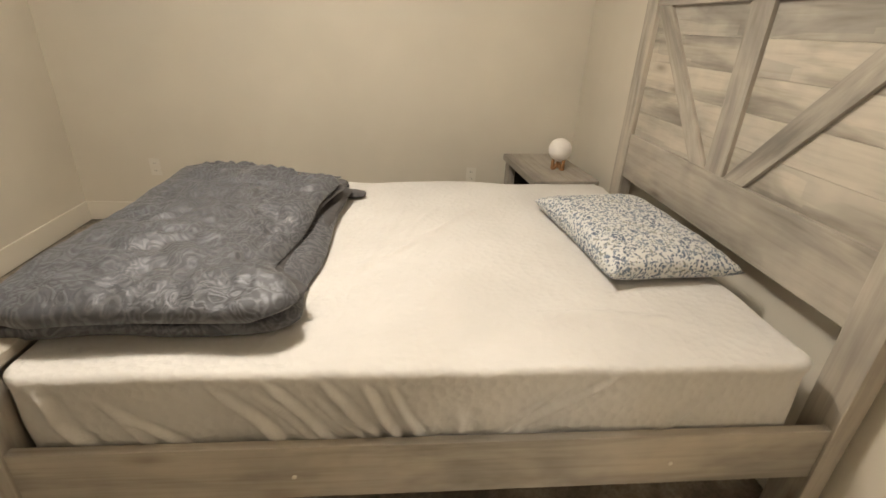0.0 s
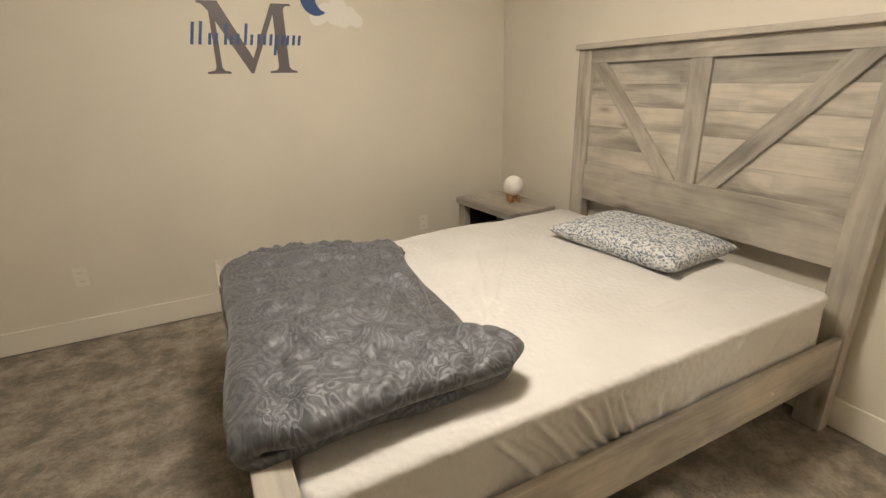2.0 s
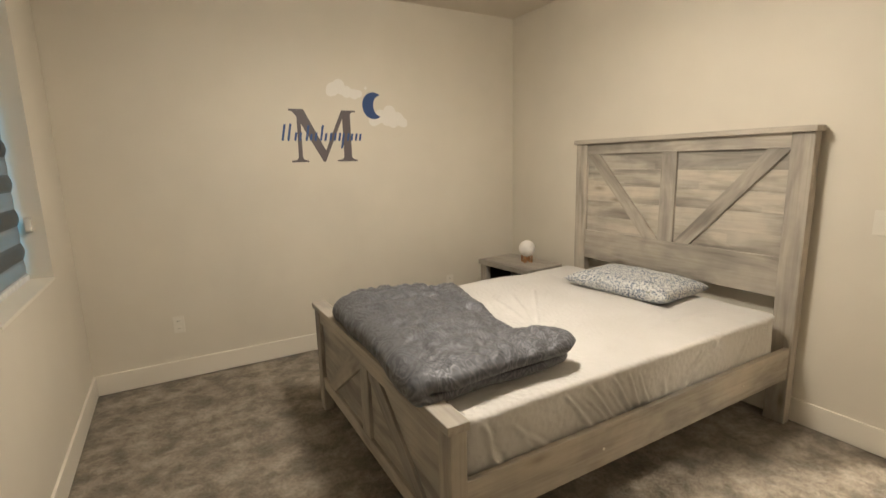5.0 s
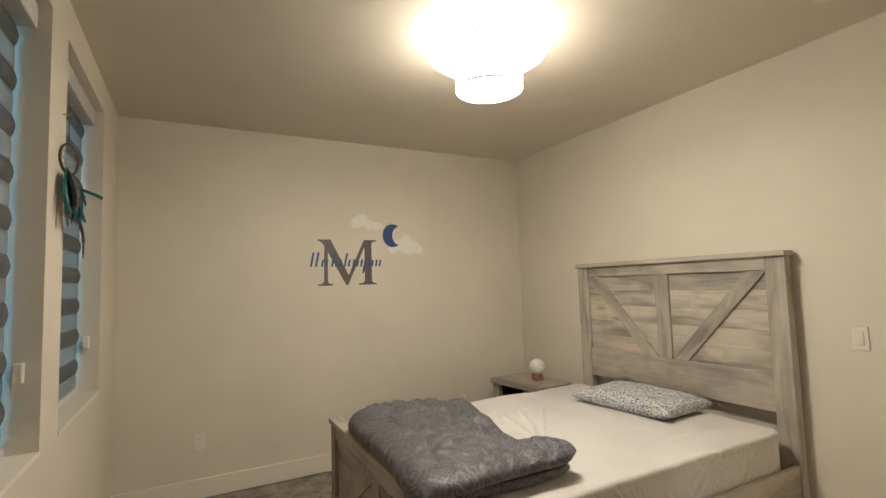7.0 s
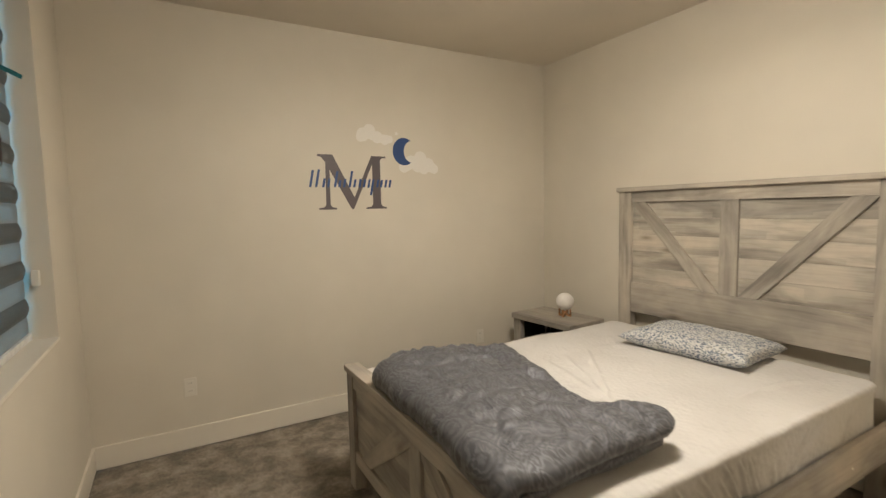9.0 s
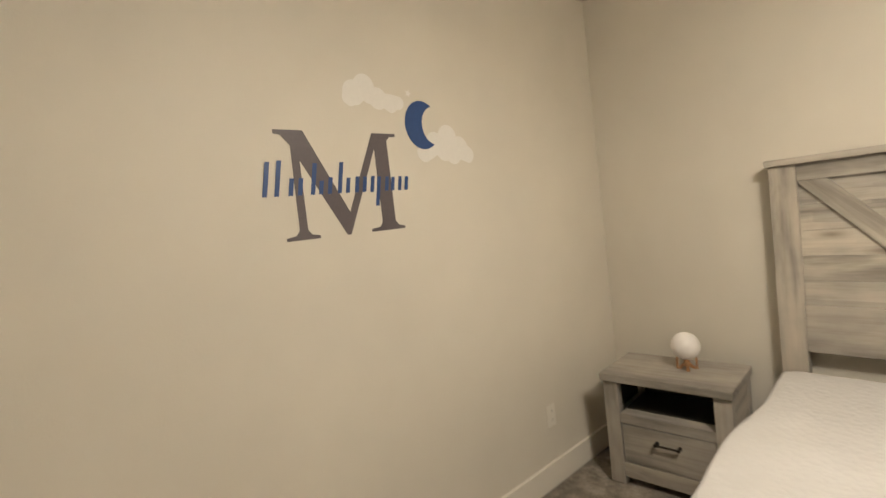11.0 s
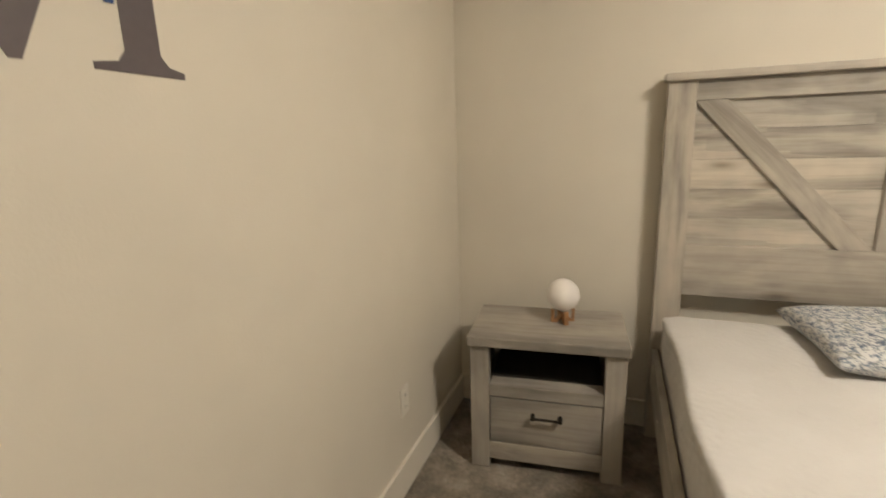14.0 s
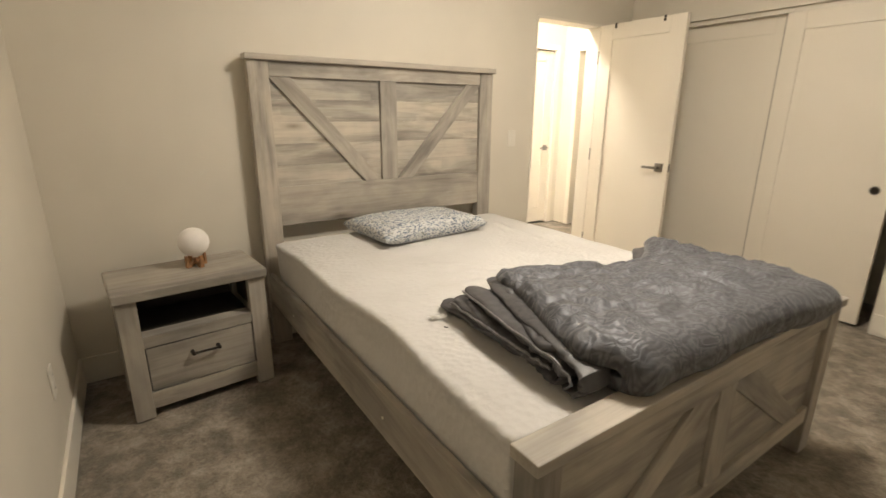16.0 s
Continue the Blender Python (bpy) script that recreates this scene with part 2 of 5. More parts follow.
def floral_cloth():
    m, nt, b = material("blue_sprig_cotton", 0.85)
    v = coords(nt, (1, 1, 1))
    w = node(nt, "ShaderNodeTexNoise", Scale=30.0, Detail=2.0)
    nt.links.new(v, w.inputs["Vector"])
    sub = nt.nodes.new("ShaderNodeVectorMath")
    sub.operation = "MULTIPLY_ADD"
    sub.inputs[1].default_value = (0.03, 0.03, 0.03)
    nt.links.new(w.outputs["Color"], sub.inputs[0])
    nt.links.new(v, sub.inputs[2])

    def sprigs(scale, cut, stretch):
        mp = nt.nodes.new("ShaderNodeMapping")
        mp.inputs["Scale"].default_value = stretch
        mp.inputs["Rotation"].default_value = (0.3, 0.2, stretch[0])
        nt.links.new(sub.outputs[0], mp.inputs["Vector"])
        vo = node(nt, "ShaderNodeTexVoronoi", Scale=scale)
        nt.links.new(mp.outputs[0], vo.inputs["Vector"])
        return ramp(nt, vo.outputs["Distance"], [(cut, (1, 1, 1)), (cut + 0.06, (0, 0, 0))])

    a = sprigs(100.0, 0.40, (1.0, 0.5, 1.0))
    c = sprigs(104.0, 0.30, (0.5, 1.1, 1.0))
    blue = ramp(nt, noise_tex(nt, v, 14.0, 2.0), [(0.42, (0.09, 0.11, 0.16)), (0.5, (0.18, 0.22, 0.28)), (0.6, (0.23, 0.23, 0.21))])
    ground = (0.56, 0.56, 0.545)
    out = mix(nt, ground, blue, a)
    out = mix(nt, out, (0.13, 0.165, 0.22), c)
    nt.links.new(out, b.inputs["Base Color"])
    bump(nt, b, noise_tex(nt, v, 22.0, 3.0), 0.5, 0.006)
    return m


SHEET = sheet_cloth()
SATIN = satin_cloth()
FLORAL = floral_cloth()
PIPING = solid("grey_satin_lining", (0.07, 0.067, 0.07), 0.5, 0, 40, 0.2, 0.003)
SILVERCORD = solid("silver_satin_cord", (0.20, 0.195, 0.20), 0.38, 0.4, 90, 0.35, 0.002)
LABELC = solid("white_label", (0.78, 0.76, 0.72), 0.7)


def emitter(name, colour, strength):
    m, nt, b = material(name, 0.5)
    b.inputs["Base Color"].default_value = (0.8, 0.78, 0.72, 1)
    b.inputs["Emission Color"].default_value = (*colour, 1)
    b.inputs["Emission Strength"].default_value = strength
    return m


GLOW = emitter("lit_shade", LAMP_COLOUR, LAMP_POWER)
GLOW_UP = emitter("lit_upper_shade", LAMP_COLOUR, UPPER_POWER)
GLOW_HALL = emitter("lit_hall_lamp", LAMP_COLOUR, HALL_POWER)
GLOW_LAUNDRY = emitter("lit_laundry_lamp", LAMP_COLOUR, LAUNDRY_POWER)
GLOBE = solid("moon_globe", (0.80, 0.76, 0.72), 0.5, 0, 18, 0.05, 0.001)


def glass():
    m, nt, b = material("window_glass", 0.02)
    b.inputs["Transmission Weight"].default_value = 1.0
    b.inputs["IOR"].default_value = 1.45
    return m


GLASS = glass()


def zebra():
    """Woven blind cloth, opaque grey bands."""
    m, nt, b = material("blind_band", 0.8)
    v = coords(nt)
    f = noise_tex(nt, v, 200.0, 2.0)
    nt.links.new(ramp(nt, f, [(0.3, (0.16, 0.145, 0.125)), (0.7, (0.22, 0.20, 0.175))]), b.inputs["Base Color"])
    return m


BAND = zebra()


def sheer():
    m, nt, b = material("blind_sheer", 0.8)
    b.inputs["Base Color"].default_value = (0.40, 0.375, 0.34, 1)
    b.inputs["Alpha"].default_value = 1.0
    return m


SHEER = sheer()


def tile_mat():
    m, nt, b = material("glazed_tile", 0.22)
    v = coords(nt, random_shift=True)
    f = noise_tex(nt, v, 3.0, 5.0, 0.6, 0.8)
    nt.links.new(ramp(nt, f, [(0.3, (0.50, 0.43, 0.33)), (0.7, (0.60, 0.53, 0.42))]), b.inputs["Base Color"])
    return m


TILE = tile_mat()
GROUT = solid("grout", (0.40, 0.35, 0.28), 0.9)


def rug_mat():
    m, nt, b = material("woven_rug", 0.95)
    tc = coords(nt)
    sep = nt.nodes.new("ShaderNodeSeparateXYZ")
    nt.links.new(tc, sep.inputs[0])
    stripes = noise_tex(nt, coords(nt, (26, 1.5, 1)), 1.0, 3.0, 0.6)
    c = ramp(nt, stripes, [(0.34, (0.09, 0.058, 0.05)), (0.46, (0.16, 0.115, 0.10)), (0.56, (0.08, 0.072, 0.078)), (0.66, (0.19, 0.145, 0.125))])
    nt.links.new(c, b.inputs["Base Color"])
    bump(nt, b, noise_tex(nt, tc, 240.0, 2.0), 0.6, 0.003)
    return m


RUG = rug_mat()
RUGBLUE = solid("rug_blue", (0.06, 0.065, 0.08), 0.95, 0, 90, 0.25, 0.002)
RUGCREAM = solid("rug_cream", (0.36, 0.33, 0.30), 0.95, 0, 90, 0.12, 0.002)
RUGRED = solid("rug_red", (0.13, 0.045, 0.035), 0.95, 0, 90, 0.2, 0.002)

# ---------------------------------------------------------------- mesh helpers


def mesh_of(bm, name, mat, smooth=False):
    me = bpy.data.meshes.new(name)
    bm.to_mesh(me)
    bm.free()
    if mat is not None:
        me.materials.append(mat)
    if smooth:
        for p in me.polygons:
            p.use_smooth = True
    return me


def part(name, bm, mat, parent, label="", smooth=False):
    ob = new(name, mesh_of(bm, name, mat, smooth))
    ob.parent = parent
    if label:
        tagged(ob, label)
    return ob


def thing(name, place, label, category, group="", kind=""):
    ob = new(name)
    ob.empty_display_size = 0.1
    ob.location = place
    return tagged(ob, label, category, group, kind)


def single(name, bm, mat, label, category, group="", kind="", smooth=False):
    return tagged(new(name, mesh_of(bm, name, mat, smooth)), label, category, group, kind)


def box(x0, y0, z0, x1, y1, z1, bevel=0.0, segs=2, bm=None):
    bm = bm or bmesh.new()
    r = bmesh.ops.create_cube(bm, size=1.0)
    vs = r["verts"]
    bmesh.ops.scale(bm, vec=(x1 - x0, y1 - y0, z1 - z0), verts=vs)
    bmesh.ops.translate(bm, vec=((x0 + x1) / 2, (y0 + y1) / 2, (z0 + z1) / 2), verts=vs)
    if bevel:
        es = list({e for v in vs for e in v.link_edges})
        bmesh.ops.bevel(bm, geom=es, offset=bevel, segments=segs, affect="EDGES", profile=0.6)
    return bm


def prism(pts, axis, a, b, bevel=0.0, bm=None):
    """A plate with the outline pts in the two other axes (in order), from a to b along axis."""
    bm = bm or bmesh.new()

    def at(p, h):
        c = list(p)
        c.insert(axis, h)
        return bm.verts.new(c)

    lo, hi = [at(p, a) for p in pts], [at(p, b) for p in pts]
    n = len(pts)
    faces = [bm.faces.new(lo), bm.faces.new(hi)]
    faces += [bm.faces.new((lo[i], lo[(i + 1) % n], hi[(i + 1) % n], hi[i])) for i in range(n)]
    bmesh.ops.recalc_face_normals(bm, faces=faces)
    if bevel:
        bmesh.ops.bevel(bm, geom=list({e for f in faces for e in f.edges}), offset=bevel, segments=2, affect="EDGES", profile=0.6)
    return bm


def rod(p, q, r, segs=12, r2=None, bm=None):
    bm = bm or bmesh.new()
    p, q = Vector(p), Vector(q)
    d = q - p
    m = Matrix.Translation((p + q) / 2) @ d.to_track_quat("Z", "Y").to_matrix().to_4x4()
    bmesh.ops.create_cone(bm, cap_ends=True, segments=segs, radius1=r, radius2=r if r2 is None else r2, depth=d.length, matrix=m)
    return bm


def ball(c, r, u=24, v=16, bm=None):
    bm = bm or bmesh.new()
    bmesh.ops.create_uvsphere(bm, u_segments=u, v_segments=v, radius=r, matrix=Matrix.Translation(c))
    return bm


def drum(c, r, z0, z1, segs=48, bevel=0.006):
    bm = bmesh.new()
    bmesh.ops.create_cone(bm, cap_ends=True, segments=segs, radius1=r, radius2=r, depth=z1 - z0, matrix=Matrix.Translation((c[0], c[1], (z0 + z1) / 2)))
    if bevel:
        es = [e for e in bm.edges if abs(e.verts[0].co.z - e.verts[1].co.z) < 1e-6]
        bmesh.ops.bevel(bm, geom=es, offset=bevel, segments=2, affect="EDGES")
    return bm


def wall_with_holes(name, axis, face, back, lo, hi, z1, holes, mat, label):
    """A wall across axis (0: x, 1: y) between face and back, from lo to hi; holes are (from, to, z0, z1)."""
    bm = bmesh.new()
    cuts = sorted({lo, hi, *[h[0] for h in holes], *[h[1] for h in holes]})
    for a, b in zip(cuts, cuts[1:]):
        spans = [(0.0, z1)]
        for h in holes:
            if h[0] <= a + 1e-6 and b - 1e-6 <= h[1]:
                spans = [(0.0, h[2]), (h[3], z1)]
        for s, e in spans:
            if e - s > 1e-4:
                if axis == 0:
                    box(min(face, back), a, s, max(face, back), b, e, bm=bm)
                else:
                    box(a, min(face, back), s, b, max(face, back), e, bm=bm)
    bmesh.ops.remove_doubles(bm, verts=bm.verts, dist=1e-5)
    return single(name, bm, mat, label, "wall", kind="structure")


# ---------------------------------------------------------------- the room
WX, LX = -0.018, -3.525          # headboard wall, window wall
BY = -4.14                       # closet wall
H = 2.775
DOOR_A, DOOR_B, DOOR_H = -3.03, -3.76, 2.035
HX = 0.11                        # hall side of the headboard wall
HALL_X = 1.40
HALL_END = -4.87

# carpet of bedroom and hall, with a soft uneven pile
bm = bmesh.new()
NX, NY = 430, 425
x0, x1, y0, y1 = LX - 0.1, HALL_X + 0.02, HALL_END - 0.05, 0.05
grid = [[bm.verts.new((x0 + (x1 - x0) * i / NX, y0 + (y1 - y0) * j / NY, 0)) for j in range(NY + 1)] for i in range(NX + 1)]
for row in grid:
    for v in row:
        v.co.z = 0.004 * noise.noise(v.co * 9) + 0.005 * noise.noise(v.co * 33) + 0.0035 * noise.noise(v.co * 71) - 0.006
for i in range(NX):
    for j in range(NY):
        bm.faces.new((grid[i][j], grid[i + 1][j], grid[i + 1][j + 1], grid[i][j + 1]))
single("floor", bm, CARPET, "mottled grey-beige shaggy carpet over bedroom and hall", "carpet", kind="structure", smooth=True)

single("ceiling", box(LX - 0.2, BY - 0.7, H, WX + 0.13, 0.12, H + 0.1), CEIL, "plain beige painted flat ceiling", "ceiling", kind="structure")
wall_with_holes("wall_north", 1, 0.0, 0.12, LX - 0.2, WX + 0.13, H, [], WALL, "beige painted bedroom wall carrying vinyl decals")
wall_with_holes("wall_east", 0, WX, HX, BY - 0.7, 0.0, H, [(DOOR_B, DOOR_A, 0.0, DOOR_H)], WALL, "beige painted wall behind the bed with a doorway")
WIN = [(-1.53, -0.60), (-2.72, -1.79)]
WZ0, WZ1 = 0.935, 2.60
wall_with_holes("wall_west", 0, LX, LX - 0.2, BY - 0.7, 0.0, H, [(a, b, WZ0, WZ1) for a, b in WIN], WALL, "beige painted window wall with two recessed openings")
CL_A, CL_B, CL_H = -0.30, -2.02, 2.02
wall_with_holes("wall_south", 1, BY, BY - 0.12, LX, WX, H, [(CL_B, CL_A, 0.0, CL_H)], WALL, "beige painted wall with the closet opening")
single("closet_back_wall", box(LX, BY - 0.7, 0, WX, BY - 0.62, H), WALL, "beige painted back wall inside the closet", "wall", kind="structure")
single("closet_side_wall", box(CL_B - 0.3, BY - 0.62, 0, CL_B - 0.2, BY - 0.12, H), WALL, "beige painted side wall inside the closet", "wall", kind="structure")


def baseboard(axis, face, a, b, side, h=0.138, t=0.014):
    """Square-edged board with an eased top, along a wall face; side is the way into the room."""
    f, g = sorted((face, face + side * t))
    if axis == 1:
        bm = box(a, f, 0.0, b, g, h, 0.003)
    else:
        bm = box(f, a, 0.0, g, b, h, 0.003)
    return single("baseboard", bm, TRIM, "white painted square-edged baseboard along the wall", "baseboard", "baseboards", "structure")


baseboard(1, 0.0, LX + 0.014, WX, -1)
baseboard(0, LX, BY, 0.0, 1)
baseboard(0, WX, DOOR_A + 0.045, -0.014, -1)
baseboard(1, BY, LX + 0.014, CL_B - 0.012, 1)
baseboard(1, BY, CL_A + 0.012, WX, 1)

# hall
single("hall_ceiling", box(HX - 0.1 + 0.1, HALL_END - 1.3, 2.74, 3.3, -1.0, 2.84), CEIL, "plain white hall ceiling", "ceiling", kind="structure")
LD_A, LD_B = -2.35, -3.50
HD_A, HD_B = -3.97, -4.73
wall_with_holes("hall_wall_east", 0, HALL_X, HALL_X + 0.12, HALL_END - 0.1, -1.0, 2.74, [(LD_B, LD_A, 0.0, 2.04), (HD_B, HD_A, 0.0, 2.04)], WALL, "cream hall wall with two doorways")
HE_A, HE_B = 0.42, 1.16
wall_with_holes("hall_wall_south", 1, HALL_END, HALL_END - 0.12, HX, HALL_X, 2.74, [(HE_A, HE_B, 0.0, 2.02)], WALL, "cream hall end wall with a doorway")
single("hall_wall_north", box(HX, -1.12, 0, HALL_X, -1.0, 2.74), WALL, "cream wall closing the hall", "wall", kind="structure")
single("laundry_wall_east", box(3.02, -5.0, 0, 3.14, -1.0, 2.74), WALL, "cream laundry wall with black vinyl lettering", "wall", kind="structure")
single("laundry_wall_north", box(1.52, -1.7, 0, 3.02, -1.58, 2.74), WALL, "cream laundry side wall", "wall", kind="structure")
single("laundry_wall_south", box(1.52, -3.84, 0, 3.02, -3.72, 2.74), WALL, "cream laundry side wall", "wall", kind="structure")
single("side_room_wall", box(HX - 0.1, HALL_END - 1.3, 0, HALL_X + 1.7, HALL_END - 1.2, 2.74), WALL, "added wall closing off the room behind the hall door", "wall", kind="structure")
# Side walls added only to keep sky light out of this room and the hall.
single("side_room_sky_block_west", box(HX - 0.1, HALL_END - 1.2, 0, HX, HALL_END - 0.12, 2.74), WALL, "added wall closing off the room behind the hall door", "wall", kind="structure")
single("side_room_sky_block_east", box(HALL_X + 0.5, HALL_END - 1.2, 0, HALL_X + 0.6, HALL_END - 0.1, 2.74), WALL, "added wall closing off the room behind the hall door", "wall", kind="structure")
single("side_room_floor", box(HX - 0.1, HALL_END - 1.3, -0.05, HALL_X + 1.7, HALL_END - 0.05, -0.012), CARPET, "dim carpet of the room behind the hall door", "floor", kind="structure")
single("cupboard_floor", box(HALL_X, -4.9, -0.05, HALL_X + 0.62, -3.78, -0.013), CARPET, "carpet behind the closed hall door", "floor", kind="structure")
single("cupboard_back", box(HALL_X + 0.6, -4.95, -0.05, HALL_X + 0.66, -3.84, 2.74), WALL, "wall behind the closed hall door", "wall", kind="structure")
baseboard(0, HALL_X, LD_B - 0.07, HD_A + 0.07, -1)

# laundry tile floor
tile_floor = single("laundry_floor", box(HALL_X + 0.02, -3.72, -0.03, 3.02, -1.58, 0.0), GROUT, "glossy beige square floor tiles with pale grout", "tile floor", kind="structure")
tile_me = mesh_of(box(-0.222, -0.222, 0, 0.222, 0.222, 0.008, 0.002, 1), "tile", TILE)
for i in range(4):
    for j in range(5):
        tl = new("tile", tile_me)
        tl.parent = tile_floor
        tl.location = (HALL_X + 0.245 + 0.45 * i * 0.9 + 0.0, -3.46 + 0.45 * j, 0.0)
        tl.scale = (0.9, 1, 1)


# ---------------------------------------------------------------- doors and closet
# jamb lining of the bedroom doorway
jb = tagged(new("door_jamb_bedroom"), "white painted door jamb flush with the wall", "door frame", kind="structure")
jt = 0.018
part("jamb_side", box(WX - 0.003, DOOR_A - jt, 0, HX + 0.003, DOOR_A + 0.0005, DOOR_H, 0.002), TRIM, jb)
part("jamb_side", box(WX - 0.003, DOOR_B - 0.0005, 0, HX + 0.003, DOOR_B + jt, DOOR_H, 0.002), TRIM, jb)
part("jamb_head", box(WX - 0.003, DOOR_B + jt, DOOR_H - jt, HX + 0.003, DOOR_A - jt, DOOR_H + 0.0005, 0.002), TRIM, jb)
part("stop", box(WX + 0.045, DOOR_A - jt - 0.012, 0, WX + 0.08, DOOR_A - jt + 0.001, DOOR_H - jt, 0.002), TRIM, jb)
part("strike_plate", box(WX + 0.008, DOOR_A - jt - 0.002, 0.86, WX + 0.036, DOOR_A - jt + 0.001, 0.93, 0.001), NICKEL, jb, "brushed metal strike plate")
for zz in (0.25, 1.0, 1.78):
    part("hinge", rod((WX - 0.006, DOOR_B + jt + 0.004, zz - 0.05), (WX - 0.006, DOOR_B + jt + 0.004, zz + 0.05), 0.006, 10), NICKEL, jb)


def shaker_door(name, w, h, t, label, kind="structure", rail=0.115, category="door"):
    """Leaf in local x (0 to w) and z, face towards +y and -y; one recessed panel each side."""
    d = tagged(new(name), label, category, kind=kind)
    part("panel", box(rail - 0.01, -t / 2 + 0.009, rail * 1.6 - 0.01, w - rail + 0.01, t / 2 - 0.009, h - rail + 0.01), DOORP, d)
    part("stile", box(0, -t / 2, 0.008, rail, t / 2, h, 0.0025), DOORP, d)
    part("stile", box(w - rail, -t / 2, 0.008, w, t / 2, h, 0.0025), DOORP, d)
    part("top_rail", box(rail, -t / 2, h - rail, w - rail, t / 2, h, 0.0025), DOORP, d)
    part("bottom_rail", box(rail, -t / 2, 0.008, w - rail, t / 2, rail * 1.6, 0.0025), DOORP, d)
    return d


def lever(d, x, z, t, way):
    """Square rose and straight lever on both faces; way: -1 or 1 along x."""
    for s in (1, -1):
        f = s * t / 2
        part("rose", box(x - 0.032, min(f, f + s * 0.01), z - 0.032, x + 0.032, max(f, f + s * 0.01), z + 0.032, 0.002), NICKEL, d, "square satin nickel rose")
        bm = rod((x, f, z), (x, f + s * 0.055, z), 0.009)
        a, b = sorted((x - way * 0.01, x + way * 0.115))
        box(a, min(f + s * 0.042, f + s * 0.056), z - 0.009, b, max(f + s * 0.042, f + s * 0.056), z + 0.009, 0.003, bm=bm)
        part("lever", bm, NICKEL, d, "straight satin nickel lever")


door = shaker_door("door_bedroom", 0.715, 2.01, 0.036, "open white one-panel door with a square nickel lever")
lever(door, 0.715 - 0.07, 0.93, 0.036, -1)
part("latch_plate", box(0.7135, -0.012, 0.90, 0.7165, 0.012, 0.96), NICKEL, door)
for hx in (0.14, 0.55):
    bm = box(hx - 0.008, 0.0185, 1.985, hx + 0.008, 0.0215, 2.0135)
    box(hx - 0.008, -0.0215, 1.975, hx + 0.008, -0.0185, 2.0135, bm=bm)
    box(hx - 0.008, -0.0215, 2.0105, hx + 0.008, 0.0215, 2.0135, bm=bm)
    part("hook", bm, DARKMETAL, door, "small over-door metal hook")
door.matrix_world = pose(WX - 0.012, DOOR_B + 0.006, 0.012, 0, 0, 180 + 2)

# closet: two sliding leaves on a top track
CT = 0.035
for k, (a, b, yy) in enumerate(((-1.235, CL_A + 0.01, BY - 0.098), (-1.945, -1.20, BY - 0.052))):
    d = shaker_door("closet_door", b - a, 1.985, CT, "white sliding closet door with one recessed panel", category="closet door")
    d["group"] = "closet doors"
    d.matrix_world = pose(a, yy, 0.006)
    if k == 1:
        # Dark strip draws the line where the two leaves overlap.
        part("edge_strip", box(b - a - 0.0005, -CT / 2 - 0.001, 0.008, b - a + 0.004, CT / 2 + 0.001, 1.985), EDGE_BROWN, d, "thin brown strip down the leaf edge")
        part("pull_rim", drum((0, 0), 0.028, 0, 0.004, 24, 0.001), NICKEL, d, "round nickel finger pull").matrix_local = pose(0.075, CT / 2 + 0.0005, 0.885, -90)
        part("pull_cup", drum((0, 0), 0.021, 0, 0.0045, 24, 0.0), DARKMETAL, d).matrix_local = pose(0.075, CT / 2 + 0.0008, 0.885, -90)
single("closet_track", box(CL_B, BY - 0.118, CL_H - 0.03, CL_A, BY - 0.03, CL_H - 0.001), TRIM, "white painted sliding door track", "track", kind="structure")


def casing(axis, face, side, a, b, h, label):
    """Flat casing round an opening: two legs and a head, as one frame."""
    w, t = 0.06, 0.014
    fr = tagged(new("door_casing"), label, "door frame", kind="structure")
    lo, hi = min(a, b), max(a, b)
    f, g = sorted((face, face + side * t))
    for u0, u1, s0, s1, nm in ((lo - w, lo, 0.0, h, "casing_leg"), (hi, hi + w, 0.0, h, "casing_leg"), (lo - w, hi + w, h, h + w, "casing_head")):
        part(nm, box(f, u0, s0, g, u1, s1, 0.003) if axis == 0 else box(u0, f, s0, u1, g, s1, 0.003), TRIM, fr)
    return fr


casing(0, HALL_X, -1, LD_A, LD_B, 2.04, "white flat casing round the laundry doorway")
casing(0, HALL_X, -1, HD_A, HD_B, 2.04, "white flat casing round a closed hall door")
casing(1, HALL_END, 1, HE_A, HE_B, 2.02, "white flat casing round the hall end doorway")
hd = shaker_door("door_hall", HD_A - HD_B - 0.006, 2.02, 0.036, "closed white one-panel door with a nickel lever")
lever(hd, 0.07, 0.92, 0.036, 1)
hd.matrix_world = pose(HALL_X + 0.05, HD_B + 0.003, 0.012, 0, 0, 90)
he = shaker_door("door_hall_end", HE_B - HE_A - 0.02, 2.0, 0.036, "white door standing ajar into a dark room")
for zz in (0.3, 1.05, 1.8):
    part("hinge", box(-0.016, 0.012, zz - 0.045, 0.004, 0.032, zz + 0.045, 0.002), NICKEL, he, "square nickel butt hinge")
he.matrix_world = pose(HE_B - 0.05, HALL_END - 0.075, 0.012, 0, 0, 180 + 38)
ld = shaker_door("door_laundry", 0.74, 2.01, 0.036, "white door standing open inside the laundry room")
ld.matrix_world = pose(HALL_X + 0.03, LD_B + 0.03, 0.02, 0, 0, 8)

